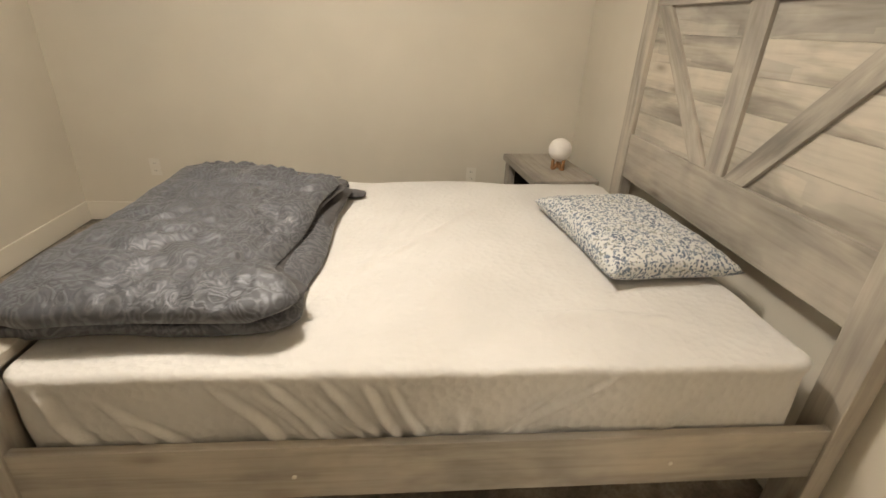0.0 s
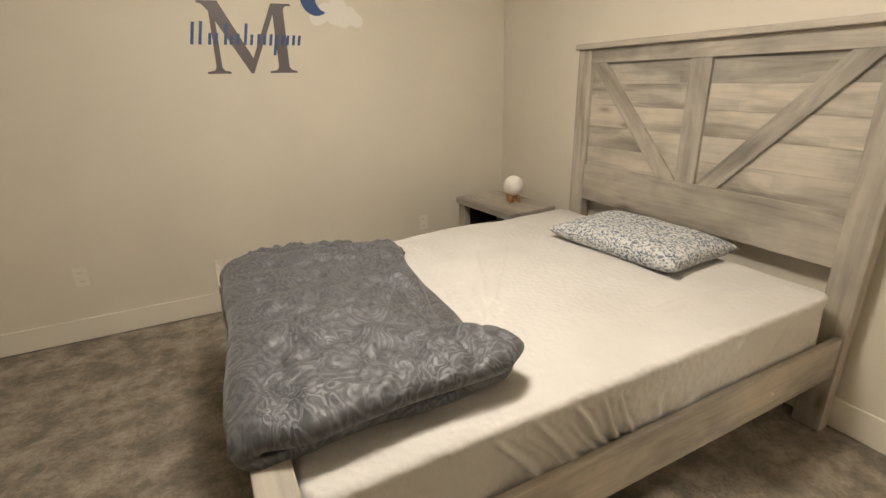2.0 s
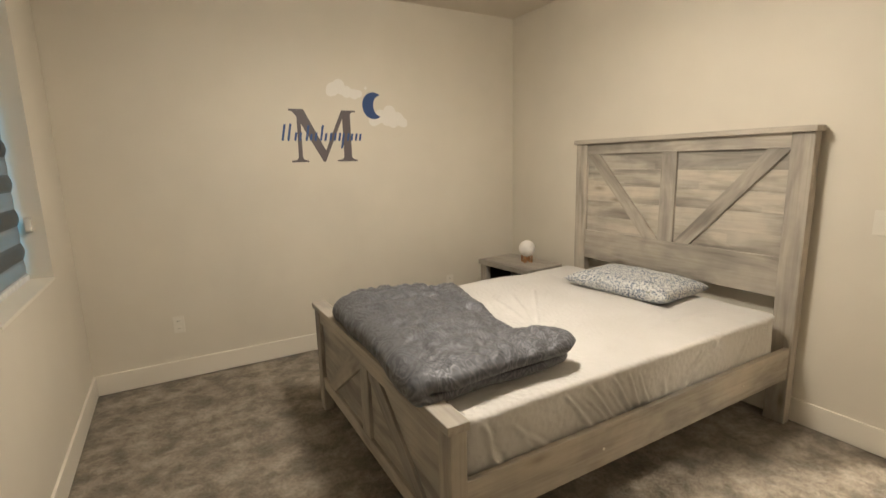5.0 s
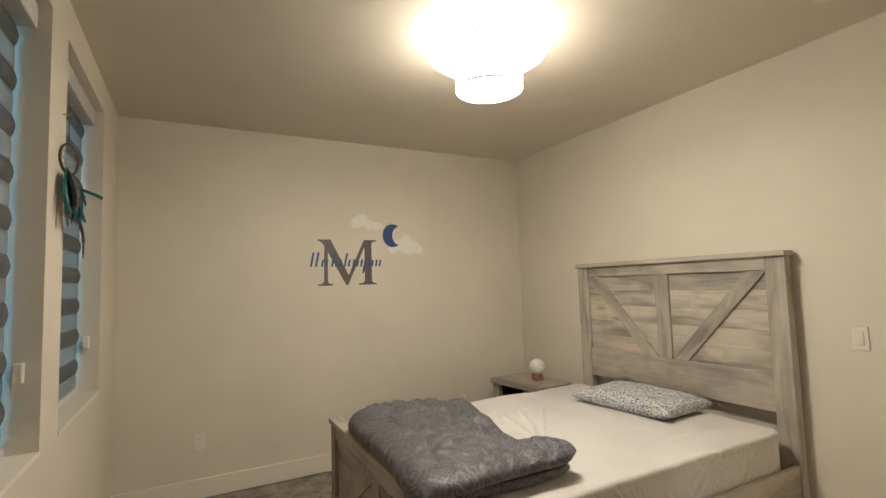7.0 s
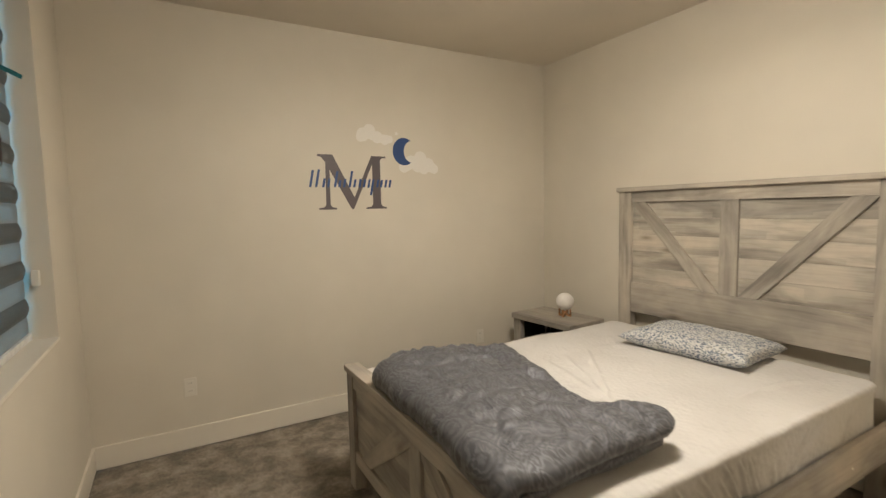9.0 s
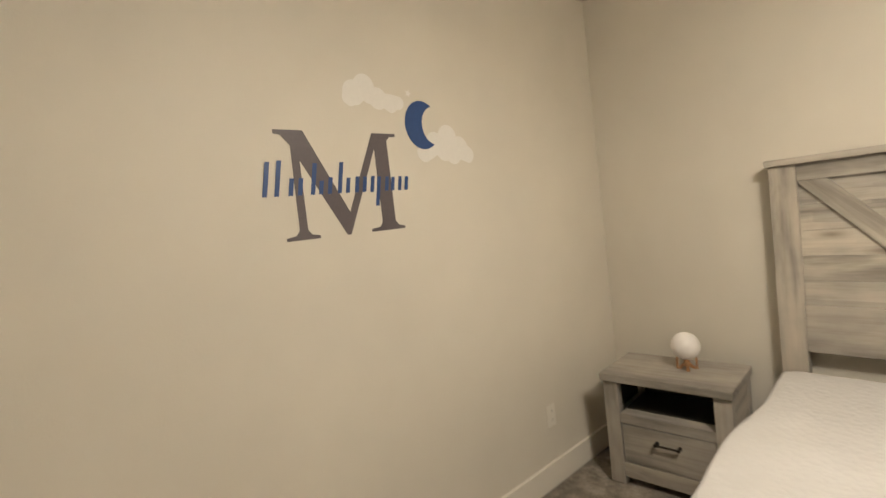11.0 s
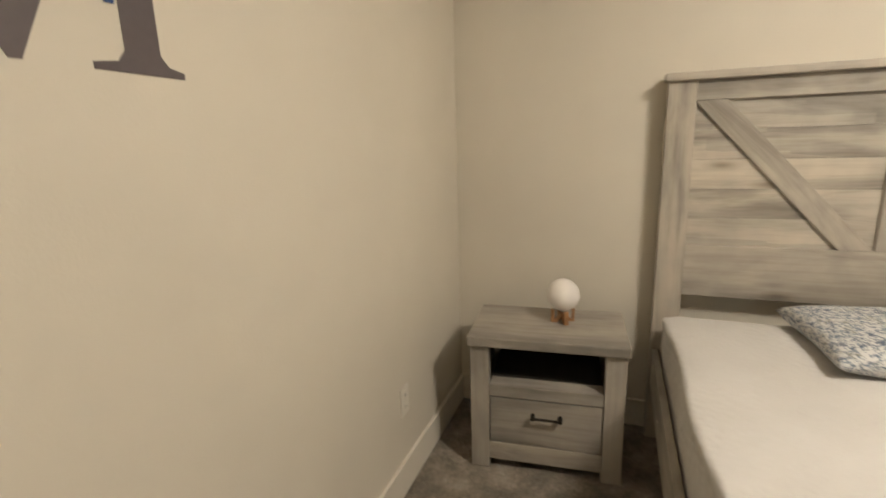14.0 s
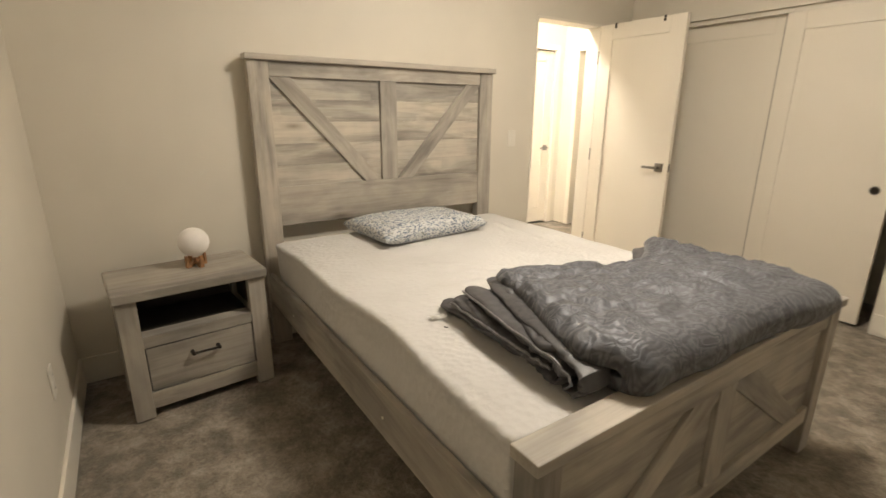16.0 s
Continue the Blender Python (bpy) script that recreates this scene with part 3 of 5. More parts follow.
# ---------------------------------------------------------------- windows
for k, (a, b) in enumerate(WIN):
    w = tagged(new("window_%d" % (k + 1)), "deep recessed white window with a grey banded blind", "window", kind="structure")
    xg = LX - 0.180
    fw = 0.010
    part("frame_side", box(xg - 0.03, a, WZ0, xg + 0.03, a + fw, WZ1, 0.004), BRACKETW, w)
    part("frame_side", box(xg - 0.03, b - fw, WZ0, xg + 0.03, b, WZ1, 0.004), BRACKETW, w)
    part("frame_head", box(xg - 0.03, a + fw, WZ1 - fw, xg + 0.03, b - fw, WZ1, 0.004), BRACKETW, w)
    part("frame_foot", box(xg - 0.03, a + fw, WZ0, xg + 0.03, b - fw, WZ0 + fw, 0.004), BRACKETW, w)
    pane = part("pane", box(xg - 0.004, a + fw, WZ0 + fw, xg + 0.004, b - fw, WZ1 - fw), GLASS, w)
    pane.visible_shadow = False
    part("sill", box(LX - 0.145, a + 0.002, WZ0 - 0.004, LX + 0.004, b - 0.002, WZ0 + 0.012, 0.003), TRIM, w)
    bl = thing("window_blind", (LX - 0.105, (a + b) / 2, WZ0), "grey zebra roller blind lowered in its recess", "blind", "window blinds")
    half = (b - a) / 2
    part("cassette", box(-0.026, -half + 0.004, WZ1 - WZ0 - 0.10, 0.064, half - 0.004, WZ1 - WZ0 - 0.006, 0.008), BRACKETW, bl, "grey metal blind cassette")
    zz = WZ1 - WZ0 - 0.10
    n = 0
    while zz > 0.055:
        hgt = min(0.085, zz - 0.044)
        bmb = bmesh.new()
        cols = 8
        vv = []
        for ci in range(cols + 1):
            yy = -half + 0.004 + (2 * half - 0.016) * ci / cols
            vv.append([bmb.verts.new((0.012 * math.sin(math.pi * q / 4) * (1 if n % 2 == 0 else 0.2), yy, zz - hgt * q / 4)) for q in range(5)])
        for ci in range(cols):
            for q in range(4):
                bmb.faces.new((vv[ci][q], vv[ci + 1][q], vv[ci + 1][q + 1], vv[ci][q + 1]))
        bmesh.ops.solidify(bmb, geom=bmb.faces[:], thickness=0.0012)
        part("band" if n % 2 == 0 else "sheer_band", bmb, BAND if n % 2 == 0 else SHEER, bl, smooth=True)
        zz -= hgt
        n += 1
    part("bottom_bar", box(-0.012, -half + 0.004, zz - 0.03, 0.012, half - 0.012, zz, 0.004), BRACKETW, bl)
    part("chain_clip", box(0.03, half - 0.035, 0.26, 0.06, half - 0.004, 0.33, 0.004), PLASTIC_W, bl, "white plastic blind chain holder")

# ---------------------------------------------------------------- electrics


def plate(name, place, turn, label, category, switch):
    t = tagged(new(name), label, category)
    part("plate", box(-0.036, -0.006, -0.06, 0.036, 0, 0.06, 0.003), PLASTIC_W, t)
    if switch:
        part("rocker", box(-0.0165, -0.011, -0.034, 0.0165, -0.005, 0.034, 0.002), PLASTIC_W, t)
    else:
        for s in (1, -1):
            sk = part("socket", box(-0.017, -0.008, s * 0.026 - 0.016, 0.017, -0.004, s * 0.026 + 0.016, 0.004), PLASTIC_W, t)
            for q in (-0.006, 0.006):
                part("slot", box(q - 0.001, -0.0085, s * 0.026 - 0.004, q + 0.001, -0.0075, s * 0.026 + 0.006), BLACKP, sk)
    t.matrix_world = pose(*place, 0, 0, turn)
    return t


plate("light_switch", (WX, -2.83, 1.155), -90, "white rocker light switch on the beige wall", "switch", True)
plate("wall_outlet", (-2.995, 0, 0.40), 0, "white double power outlet low on the wall", "outlet", False)["group"] = "outlets"
plate("wall_outlet", (-0.757, 0, 0.39), 0, "white double power outlet low on the wall", "outlet", False)["group"] = "outlets"

sd = thing("smoke_detector", (-0.51, -3.03, H), "white round smoke detector on the ceiling", "smoke detector")
part("body", drum((0, 0), 0.062, -0.035, 0.0, 32, 0.008), PLASTIC_W, sd)
part("vent_ring", drum((0, 0), 0.045, -0.042, -0.035, 32, 0.003), PLASTIC_W, sd)

cl = thing("ceiling_light", (-1.71, -2.048, H), "lit two-tier white fabric drum ceiling light", "ceiling light")
part("canopy", drum((0, 0), 0.09, -0.0218, 0.0, 48, 0.002), NICKEL, cl, "nickel ceiling canopy")
up = part("upper_shade", drum((0, 0), 0.300, -0.115, -0.022, 64, 0.004), GLOW_UP, cl, "wide glowing white drum shade")
lo = part("lower_shade", drum((0, 0), 0.170, -0.30, -0.116, 64, 0.004), GLOW, cl, "small glowing white drum shade")
bm = bmesh.new()
bmesh.ops.create_cone(bm, cap_ends=False, segments=64, radius1=0.1720, radius2=0.1720, depth=0.010, matrix=Matrix.Translation((0, 0, -0.2955)))
bmesh.ops.solidify(bm, geom=bm.faces[:], thickness=-0.002)
part("rim", bm, DARKMETAL, lo, "thin bronze rim")
part("finial", ball((0, 0, -0.305), 0.010, 12, 8), DARKMETAL, lo, "small bronze finial")
for q in (-0.046, 0.046):
    sx, sy = -0.59 * 0.25 + 0.81 * q, -0.81 * 0.25 - 0.59 * q
    part("screw", rod((sx, sy, -0.120), (sx, sy, -0.1145), 0.011, 10), DARKMETAL, up, "small dark screw cap")
for place, glow, label in (((0.62, -3.42, 2.74), GLOW_HALL, "lit round white flush ceiling light in the hall"), ((2.3, -2.75, 2.74), GLOW_LAUNDRY, "lit round white flush ceiling light in the laundry")):
    hl = thing("flush_ceiling_light", place, label, "ceiling light", "flush ceiling lights")
    part("base_ring", drum((0, 0), 0.17, -0.02, 0.0), NICKEL, hl)
    part("diffuser", drum((0, 0), 0.155, -0.08, -0.02, 48, 0.02), glow, hl, "glowing white diffuser")

# ---------------------------------------------------------------- wall decals
dm = thing("letter_decal", (-1.858, 0, 1.515), "large mauve serif letter decal on the beige wall", "wall decal")
T = 0.393
bm = bmesh.new()
ya, yb = -0.0016, -0.0006
for pts in (
    [(-0.208, 0.02), (-0.176, 0.02), (-0.174, T - 0.03), (-0.203, T - 0.05)],
    [(-0.26, T), (-0.15, T), (0.012, 0.075), (-0.008, 0.0), (-0.017, 0.0), (-0.203, T - 0.055), (-0.235, T - 0.018), (-0.26, T - 0.014)],
    [(-0.008, 0.0), (-0.001, 0.0), (0.165, T - 0.03), (0.146, T), (0.003, 0.08)],
    [(0.150, 0.02), (0.215, 0.02), (0.215, T - 0.03), (0.230, T - 0.014), (0.26, T - 0.012), (0.26, T), (0.146, T), (0.150, T - 0.05)],
    [(-0.26, 0.0), (-0.13, 0.0), (-0.13, 0.011), (-0.162, 0.017), (-0.176, 0.035), (-0.208, 0.035), (-0.222, 0.017), (-0.26, 0.011)],
    [(0.095, 0.0), (0.26, 0.0), (0.26, 0.011), (0.230, 0.017), (0.215, 0.035), (0.150, 0.035), (0.136, 0.017), (0.095, 0.011)],
):
    prism(pts, 1, ya, yb, bm=bm)
    ya -= 0.00003
part("letter", bm, MDECAL, dm)

# the script word across it, as plain slanted bars
wd = thing("script_decal", (-1.858, 0, 1.675), "blue script word decal as plain bars", "wall decal")
bars = ((-0.318, 0.0, 0.120), (-0.276, 0.0, 0.125), (-0.225, 0.0, 0.062), (-0.190, 0.0, 0.062), (-0.140, 0.0, 0.115), (-0.108, 0.0, 0.050), (-0.072, 0.0, 0.062),
        (-0.030, 0.0, 0.118), (0.005, 0.0, 0.058), (0.045, 0.0, 0.062), (0.080, 0.0, 0.060), (0.116, -0.002, 0.062), (0.146, -0.058, 0.060), (0.186, 0.0, 0.058),
        (0.216, 0.0, 0.056), (0.252, 0.0, 0.058), (0.286, 0.0, 0.056))
for k, (u, low, hh) in enumerate(bars):
    ww, lean = 0.017, 0.20
    pts = [(u - ww / 2 + lean * low, low), (u + ww / 2 + lean * low, low), (u + ww / 2 + lean * hh, hh), (u - ww / 2 + lean * hh, hh)]
    part("bar", prism(pts, 1, -0.0026 - 0.0001 * (k % 3), -0.0019, 0.0), BLUEDECAL, wd)
mn = thing("moon_decal", (-1.44, 0, 1.952), "navy blue crescent moon decal on the wall", "wall decal")
outer = [(0.095 * math.cos(a), 0.105 * math.sin(a)) for a in np.linspace(math.radians(52), math.radians(308), 40)]
inner = []
for a in np.linspace(math.radians(262), math.radians(98), 26):
    inner.append((0.068 + 0.070 * math.cos(a), 0.083 * math.sin(a)))
part("crescent", prism(outer + inner, 1, -0.0020, -0.0006), BLUEDECAL, mn)


def cloud(place, blobs, label):
    t = thing("cloud_decal", place, label, "wall decal", "cloud decals")
    n = 110
    pts = []
    for i in range(n):
        a = 2 * math.pi * i / n
        d = Vector((math.cos(a), math.sin(a)))
        best = 0.0
        for u, w, r in blobs:
            c = Vector((u, w))
            q = c.dot(d)
            h = q * q - c.length_squared + r * r
            if h > 0:
                best = max(best, q + math.sqrt(h))
        pts.append((d.x * best, d.y * best))
    part("cloud", prism(pts, 1, -0.0013, -0.0004), CLOUDDECAL, t)
    return t


cloud((-1.70, 0, 2.065), [(-0.07, 0.0, 0.05), (-0.02, 0.03, 0.048), (0.04, -0.015, 0.045), (0.10, -0.03, 0.04), (0.14, -0.025, 0.03), (0, 0, 0.04), (-0.09, -0.02, 0.035)], "pale white cloud decal on the beige wall")
cloud((-1.32, 0, 1.855), [(-0.12, -0.02, 0.045), (-0.06, 0.02, 0.05), (0.02, 0.05, 0.055), (0.09, 0.0, 0.055), (0.14, -0.03, 0.04), (0, 0, 0.06), (0.05, -0.03, 0.045)], "pale white cloud decal under the moon")
st = thing("star_decal", (-1.50, 0, 2.085), "tiny pale star decal on the wall", "wall decal")
part("star", prism([(0.018 * (1 if i % 2 == 0 else 0.45) * math.cos(i * math.pi / 5), 0.018 * (1 if i % 2 == 0 else 0.45) * math.sin(i * math.pi / 5)) for i in range(10)], 1, -0.0013, -0.0004), CLOUDDECAL, st)

# ---------------------------------------------------------------- bed
YL, YR = -0.935, -2.553          # outer faces of the bed
CY = (YL + YR) / 2


def slanted(name, pts, xa, xb, ang):
    """A board with the outline pts in y and z whose grain runs at the angle ang."""
    c, q = math.cos(-ang), math.sin(-ang)
    ob = part(name, prism([(c * u - q * w, q * u + c * w) for u, w in pts], 0, xa, xb, 0.003), WOOD_Y, bed)
    ob.matrix_local = Matrix.Rotation(ang, 4, "X")
    return ob


bed = thing("bed", (0, 0, 0), "weathered grey wooden farmhouse bed with braced panels", "bed")
BX, FX = -0.048, -0.112           # back and front of the headboard frame
PW = 0.108
part("headboard_top_cap", box(BX - 0.085, YR - 0.012, 1.599, BX + 0.010, YL + 0.012, 1.630, 0.006), WOOD_Y, bed)
for a, b in ((YL - PW, YL), (YR, YR + PW)):
    part("headboard_post", box(FX, a, 0.0, BX, b, 1.599, 0.004), WOOD_Z, bed)
IA, IB = YL - PW, YR + PW         # inner edges of the posts
part("headboard_top_rail", box(FX + 0.006, IB, 1.521, BX - 0.01, IA, 1.599, 0.003), WOOD_Y, bed)
part("headboard_lower_board", box(FX + 0.006, IB, 0.712, BX - 0.01, IA, 0.934, 0.003), WOOD_Y, bed)
part("headboard_center_stile", box(FX + 0.006, CY - 0.055, 0.934, BX - 0.012, CY + 0.055, 1.521, 0.003), WOOD_Z, bed)
pz = np.linspace(0.930, 1.525, 6)
for z0, z1 in zip(pz, pz[1:]):
    part("plank", box(-0.088, IB - 0.004, z0 + 0.0004, -0.070, IA + 0.004, z1 - 0.0004, 0.0006, 1), PLANK, bed)
for s in (1, -1):
    pts = [(CY + s * 0.057, 0.934), (CY + s * 0.170, 0.934), (CY + s * 0.699, 1.512), (CY + s * 0.699, 1.521), (CY + s * 0.590, 1.521)]
    slanted("headboard_brace", pts, FX + 0.009, BX - 0.014, math.atan2(0.569, s * 0.529))

# footboard
GX0, GX1 = -2.262, -2.200
part("footboard_cap", box(-2.275, YR - 0.006, 0.642, -2.190, YL + 0.006, 0.674, 0.005), WOOD_Y, bed)
for a, b in ((YL - 0.085, YL), (YR, YR + 0.085)):
    part("footboard_post", box(GX0, a, 0.0, GX1, b, 0.642, 0.004), WOOD_Z, bed)
ja, jb2 = YL - 0.085, YR + 0.085
part("footboard_top_rail", box(GX0 + 0.005, jb2, 0.565, GX1 - 0.01, ja, 0.642, 0.003), WOOD_Y, bed)
part("footboard_bottom_rail", box(GX0 + 0.005, jb2, 0.150, GX1 - 0.01, ja, 0.220, 0.003), WOOD_Y, bed)
part("footboard_center_stile", box(GX0 + 0.005, CY - 0.05, 0.220, GX1 - 0.012, CY + 0.05, 0.565, 0.003), WOOD_Z, bed)
part("footboard_panel", box(GX0 + 0.022, jb2, 0.215, GX1 - 0.02, ja, 0.57), WOOD_Y, bed)
for s in (1, -1):
    pts = [(CY + s * 0.052, 0.565), (CY + s * 0.18, 0.565), (CY + s * 0.64, 0.220), (CY + s * 0.51, 0.220), (CY + s * 0.052, 0.535)]
    slanted("footboard_brace", pts, GX0 + 0.008, GX1 - 0.014, math.atan2(0.345, -s * 0.46))
for a, b in ((YL - 0.034, YL - 0.008), (YR + 0.008, YR + 0.034)):
    rail = part("side_rail", box(GX1, a, 0.268, FX, b, 0.446, 0.003), WOOD_X, bed)
    out = YL - 0.008 if a > CY else YR + 0.008
    sg = 1 if a > CY else -1
    for xx in (-0.55, -1.55):
        part("bolt_cover", rod((xx, out - sg * 0.001, 0.345), (xx, out + sg * 0.0025, 0.345), 0.006, 12), PLASTIC_W, rail, "tiny white bolt cover")
for xx in (-0.5, -0.9, -1.3, -1.7, -2.05):
    part("slat", box(xx - 0.045, YR + 0.036, 0.385, xx + 0.045, YL - 0.036, 0.405), WOOD_Y, bed)
part("center_leg", box(-1.22, CY - 0.03, 0.0, -1.16, CY + 0.03, 0.385, 0.003), WOOD_Z, bed)


# ---------------------------------------------------------------- mattress with its sheet
def smooth01(t):
    t = max(0.0, min(1.0, t))
    return t * t * (3 - 2 * t)


def mattress():
    x0, x1, y0, y1, z0, z1 = -2.192, -0.185, YR + 0.038, YL - 0.038, 0.408, 0.644
    cx, cy, hx, hy = (x0 + x1) / 2, (y0 + y1) / 2, (x1 - x0) / 2, (y1 - y0) / 2
    bm = bmesh.new()
    r = 0.022
    prof = [(0.0, z0 + (z1 - r - z0) * k / 32) for k in range(33)]
    for k in range(1, 6):
        a = math.pi / 2 * k / 5
        prof.append((r * (1 - math.cos(a)), z1 - r + r * math.sin(a)))
    rc = 0.06
    per = [(hx - rc, hy - rc, 0), (-(hx - rc), hy - rc, 90), (-(hx - rc), -(hy - rc), 180), (hx - rc, -(hy - rc), 270)]
    o = []
    for i, (ax, ay, a0) in enumerate(per):
        for k in range(9):
            a = math.radians(a0 + 90 * k / 8)
            o.append((ax, ay, math.cos(a), math.sin(a)))
        bx, by, b0 = per[(i + 1) % 4]
        a = math.radians(a0 + 90)
        m = 380 if i % 2 == 0 else 130
        for k in range(1, m):
            f = k / m
            o.append((ax + (bx - ax) * f, ay + (by - ay) * f, math.cos(a), math.sin(a)))

    def crease(t, w):
        return max(0.0, 1 - abs(t) / w) ** 1.6

    # taut folds on the door side: x at the top edge, x at the rail, height, half width, how far up it reaches
    folds = [(-2.12, -2.03, 0.014, 0.012, 1.0), (-2.07, -1.80, 0.010, 0.012, 0.75), (-1.97, -1.90, 0.007, 0.010, 0.6), (-1.75, -1.57, 0.013, 0.011, 0.95),
             (-1.68, -1.48, 0.010, 0.009, 0.8), (-1.62, -1.45, 0.014, 0.011, 1.0), (-1.55, -1.36, 0.009, 0.009, 0.8), (-1.49, -1.325, 0.014, 0.011, 1.0),
             (-1.40, -1.28, 0.012, 0.010, 0.95), (-1.34, -1.22, 0.008, 0.009, 0.9), (-0.71, -1.03, 0.014, 0.014, 1.0), (-0.80, -1.06, 0.010, 0.010, 0.85),
             (-0.84, -1.02, 0.008, 0.009, 0.5), (-0.42, -0.60, 0.007, 0.016, 0.8), (-1.15, -1.13, 0.006, 0.016, 0.6)]

    def pulls(px, py, z, dx, dy):
        """Folds of the sheet where it is tucked down at the sides, and the slack above the rail."""
        along = -dy * px + dx * py
        u = (z - z0) / (z1 - z0)
        lowness = 1 - smooth01((z - z0 - 0.03) / 0.15)
        slack = 0.006 * noise.noise(Vector((along * 5.0, z * 4.0, 31.0 + dy)))
        if dy > -0.9:
            return -0.006 + 0.35 * slack
        X = cx + px
        bend = 0.018 * noise.noise(Vector((X * 5.0, z * 9.0, 3.0)))
        k = slack - 0.006 - 0.008 * crease(noise.noise(Vector((along * 2.1, z * 5, 1.0))), 0.25) * lowness
        for top, low, amp, wide, reach in folds:
            t = (X - (low + (top - low) * u) + bend) / (wide * (0.75 + 0.5 * (1 - u)))
            if abs(t) < 4:
                ridge = math.exp(-t * t) - 0.45 * math.exp(-((t - 2.0) / 1.2) ** 2)
                k += amp * 1.25 * ridge * (1 - smooth01((u - reach + 0.25) / 0.25)) * (0.35 + 0.65 * smooth01(u / 0.18))
        return k

    rings = []
    for q, (ins, z) in enumerate(prof):
        ring = []
        for ax, ay, dx, dy in o:
            px, py = ax + dx * (rc - ins), ay + dy * (rc - ins)
            fade = 1.0 - 0.88 * smooth01((q - 27) / 8)
            k = pulls(px, py, z, dx, dy) * fade
            corner = smooth01((abs(px) - hx + 0.22) / 0.2) * smooth01((abs(py) - hy + 0.3) / 0.3)
            k += corner * fade * (0.008 * noise.noise(Vector((9 * (px - py) + 3 * z, 2 * z, 5))) + 0.004 * noise.noise(Vector((21 * (px - py) - 9 * z, 6 * z, 8))))
            dz = 0.005 * noise.noise(Vector((px * 6, py * 6, 9))) if q > 27 else 0
            k = min(k, 0.003 + max(0.0, z - 0.446) * 0.7)
            if dy > 0.9:
                k += (0.022 * noise.noise(Vector((px * 2.3, 0.4, 6.0))) - 0.034 * math.exp(-((cx + px + 1.46) / 0.22) ** 2) + 0.014 * math.exp(-((cx + px + 1.05) / 0.2) ** 2)) * smooth01((z - z0) / 0.12)
            ring.append(bm.verts.new((cx + px + dx * k, cy + py + dy * k, z + dz)))
        rings.append(ring)
    n = len(o)
    for a, b in zip(rings, rings[1:]):
        for i in range(n):
            bm.faces.new((a[i], a[(i + 1) % n], b[(i + 1) % n], b[i]))
    bm.faces.new(list(reversed(rings[0])))
    last, first = rings[-1], [v.co.copy() for v in rings[-1]]
    steps = 64
    for k in range(1, steps):
        f = 1 - k / steps
        e = smooth01(k / 5)
        ring = []
        for c0 in first:
            px, py = (c0.x - cx) * f, (c0.y - cy) * f
            d = 0.006 * noise.noise(Vector((px * 2.2, py * 2.2, 4))) + 0.003 * noise.noise(Vector((px * 8, py * 8, 7)))
            X, Y = cx + px, cy + py
            if -0.95 < X < -0.45:
                d += 0.011 * math.exp(-((Y + 2.30 - 0.03 * math.sin(6 * X)) / 0.019) ** 2) * smooth01((X + 0.95) / 0.1) * smooth01((-0.45 - X) / 0.1)
            for cxw, ang in ((-1.30, 0.5), (-1.36, 0.25), (-1.22, 0.8)):
                t = (X - cxw) - ang * (Y + 1.75)
                d += 0.008 * math.exp(-(t / 0.019) ** 2) * smooth01((0.38 - abs(Y + 1.72)) / 0.25)
            ring.append(bm.verts.new((X, Y, c0.z * (1 - e) + e * (z1 + 0.002 + d))))
        for i in range(n):
            bm.faces.new((last[i], last[(i + 1) % n], ring[(i + 1) % n], ring[i]))
        last = ring
    bm.faces.new(last)
    mt = thing("mattress", (0, 0, 0), "thick mattress in a cream fitted jersey sheet on the bed", "mattress")
    part("fitted_sheet", bm, SHEET, mt, "cream jersey sheet with slanting tuck creases", smooth=True)
    part("underside", box(x0 + 0.03, y0 + 0.03, z0 - 0.004, x1 - 0.03, y1 - 0.03, z0 + 0.03, 0.004), GREYP, mt, "dark mattress base cloth")


mattress()

# ---------------------------------------------------------------- pillow


def pillow():
    bm = bmesh.new()
    a, b, h = 0.245, 0.365, 0.062
    N, M = 40, 56
    top, bot = [], []
    for i in range(N + 1):
        ru, rl = [], []
        for j in range(M + 1):
            u, v = -1 + 2 * i / N, -1 + 2 * j / M
            e = (max(0.0, 1 - u ** 4) * max(0.0, 1 - v ** 4)) ** 0.42
            pin = 1 - 0.085 * (1 - v * v) * abs(u) ** 3
            pin2 = 1 - 0.06 * (1 - u * u) * abs(v) ** 3
            x, y = a * u * pin * (1 + 0.02 * v), b * v * pin2
            wr = 0.006 * noise.noise(Vector((x * 9, y * 9, 2))) + 0.010 * noise.noise(Vector((x * 3, y * 3, 5)))
            edge = 1 - smooth01((1 - max(abs(u), abs(v))) / 0.2)
            z = h * e
            cr = 0.006 * edge * math.sin(18 * (u + v * 2)) * (1 - max(abs(u), abs(v)) ** 8)
            ru.append(bm.verts.new((x, y, 0.058 + z * (1.05 + 0.15 * u * v) + wr * e + cr)))
            rl.append(bm.verts.new((x, y, 0.058 - min(0.056, z * 0.97))) if 0 < i < N and 0 < j < M else ru[-1])
        top.append(ru)
        bot.append(rl)
    for i in range(N):
        for j in range(M):
            bm.faces.new((top[i][j], top[i + 1][j], top[i + 1][j + 1], top[i][j + 1]))
            q = []
            for vv in (bot[i][j + 1], bot[i + 1][j + 1], bot[i + 1][j], bot[i][j]):
                if vv not in q:
                    q.append(vv)
            if len(q) > 2:
                try:
                    bm.faces.new(q)
                except ValueError:
                    pass
    t = single("pillow", bm, FLORAL, "plump pillow in white cotton with blue sprigs", "pillow", smooth=True)
    t.matrix_world = pose(-0.405, -1.755, 0.638, 0, 0, 4)
    return t


pillow()

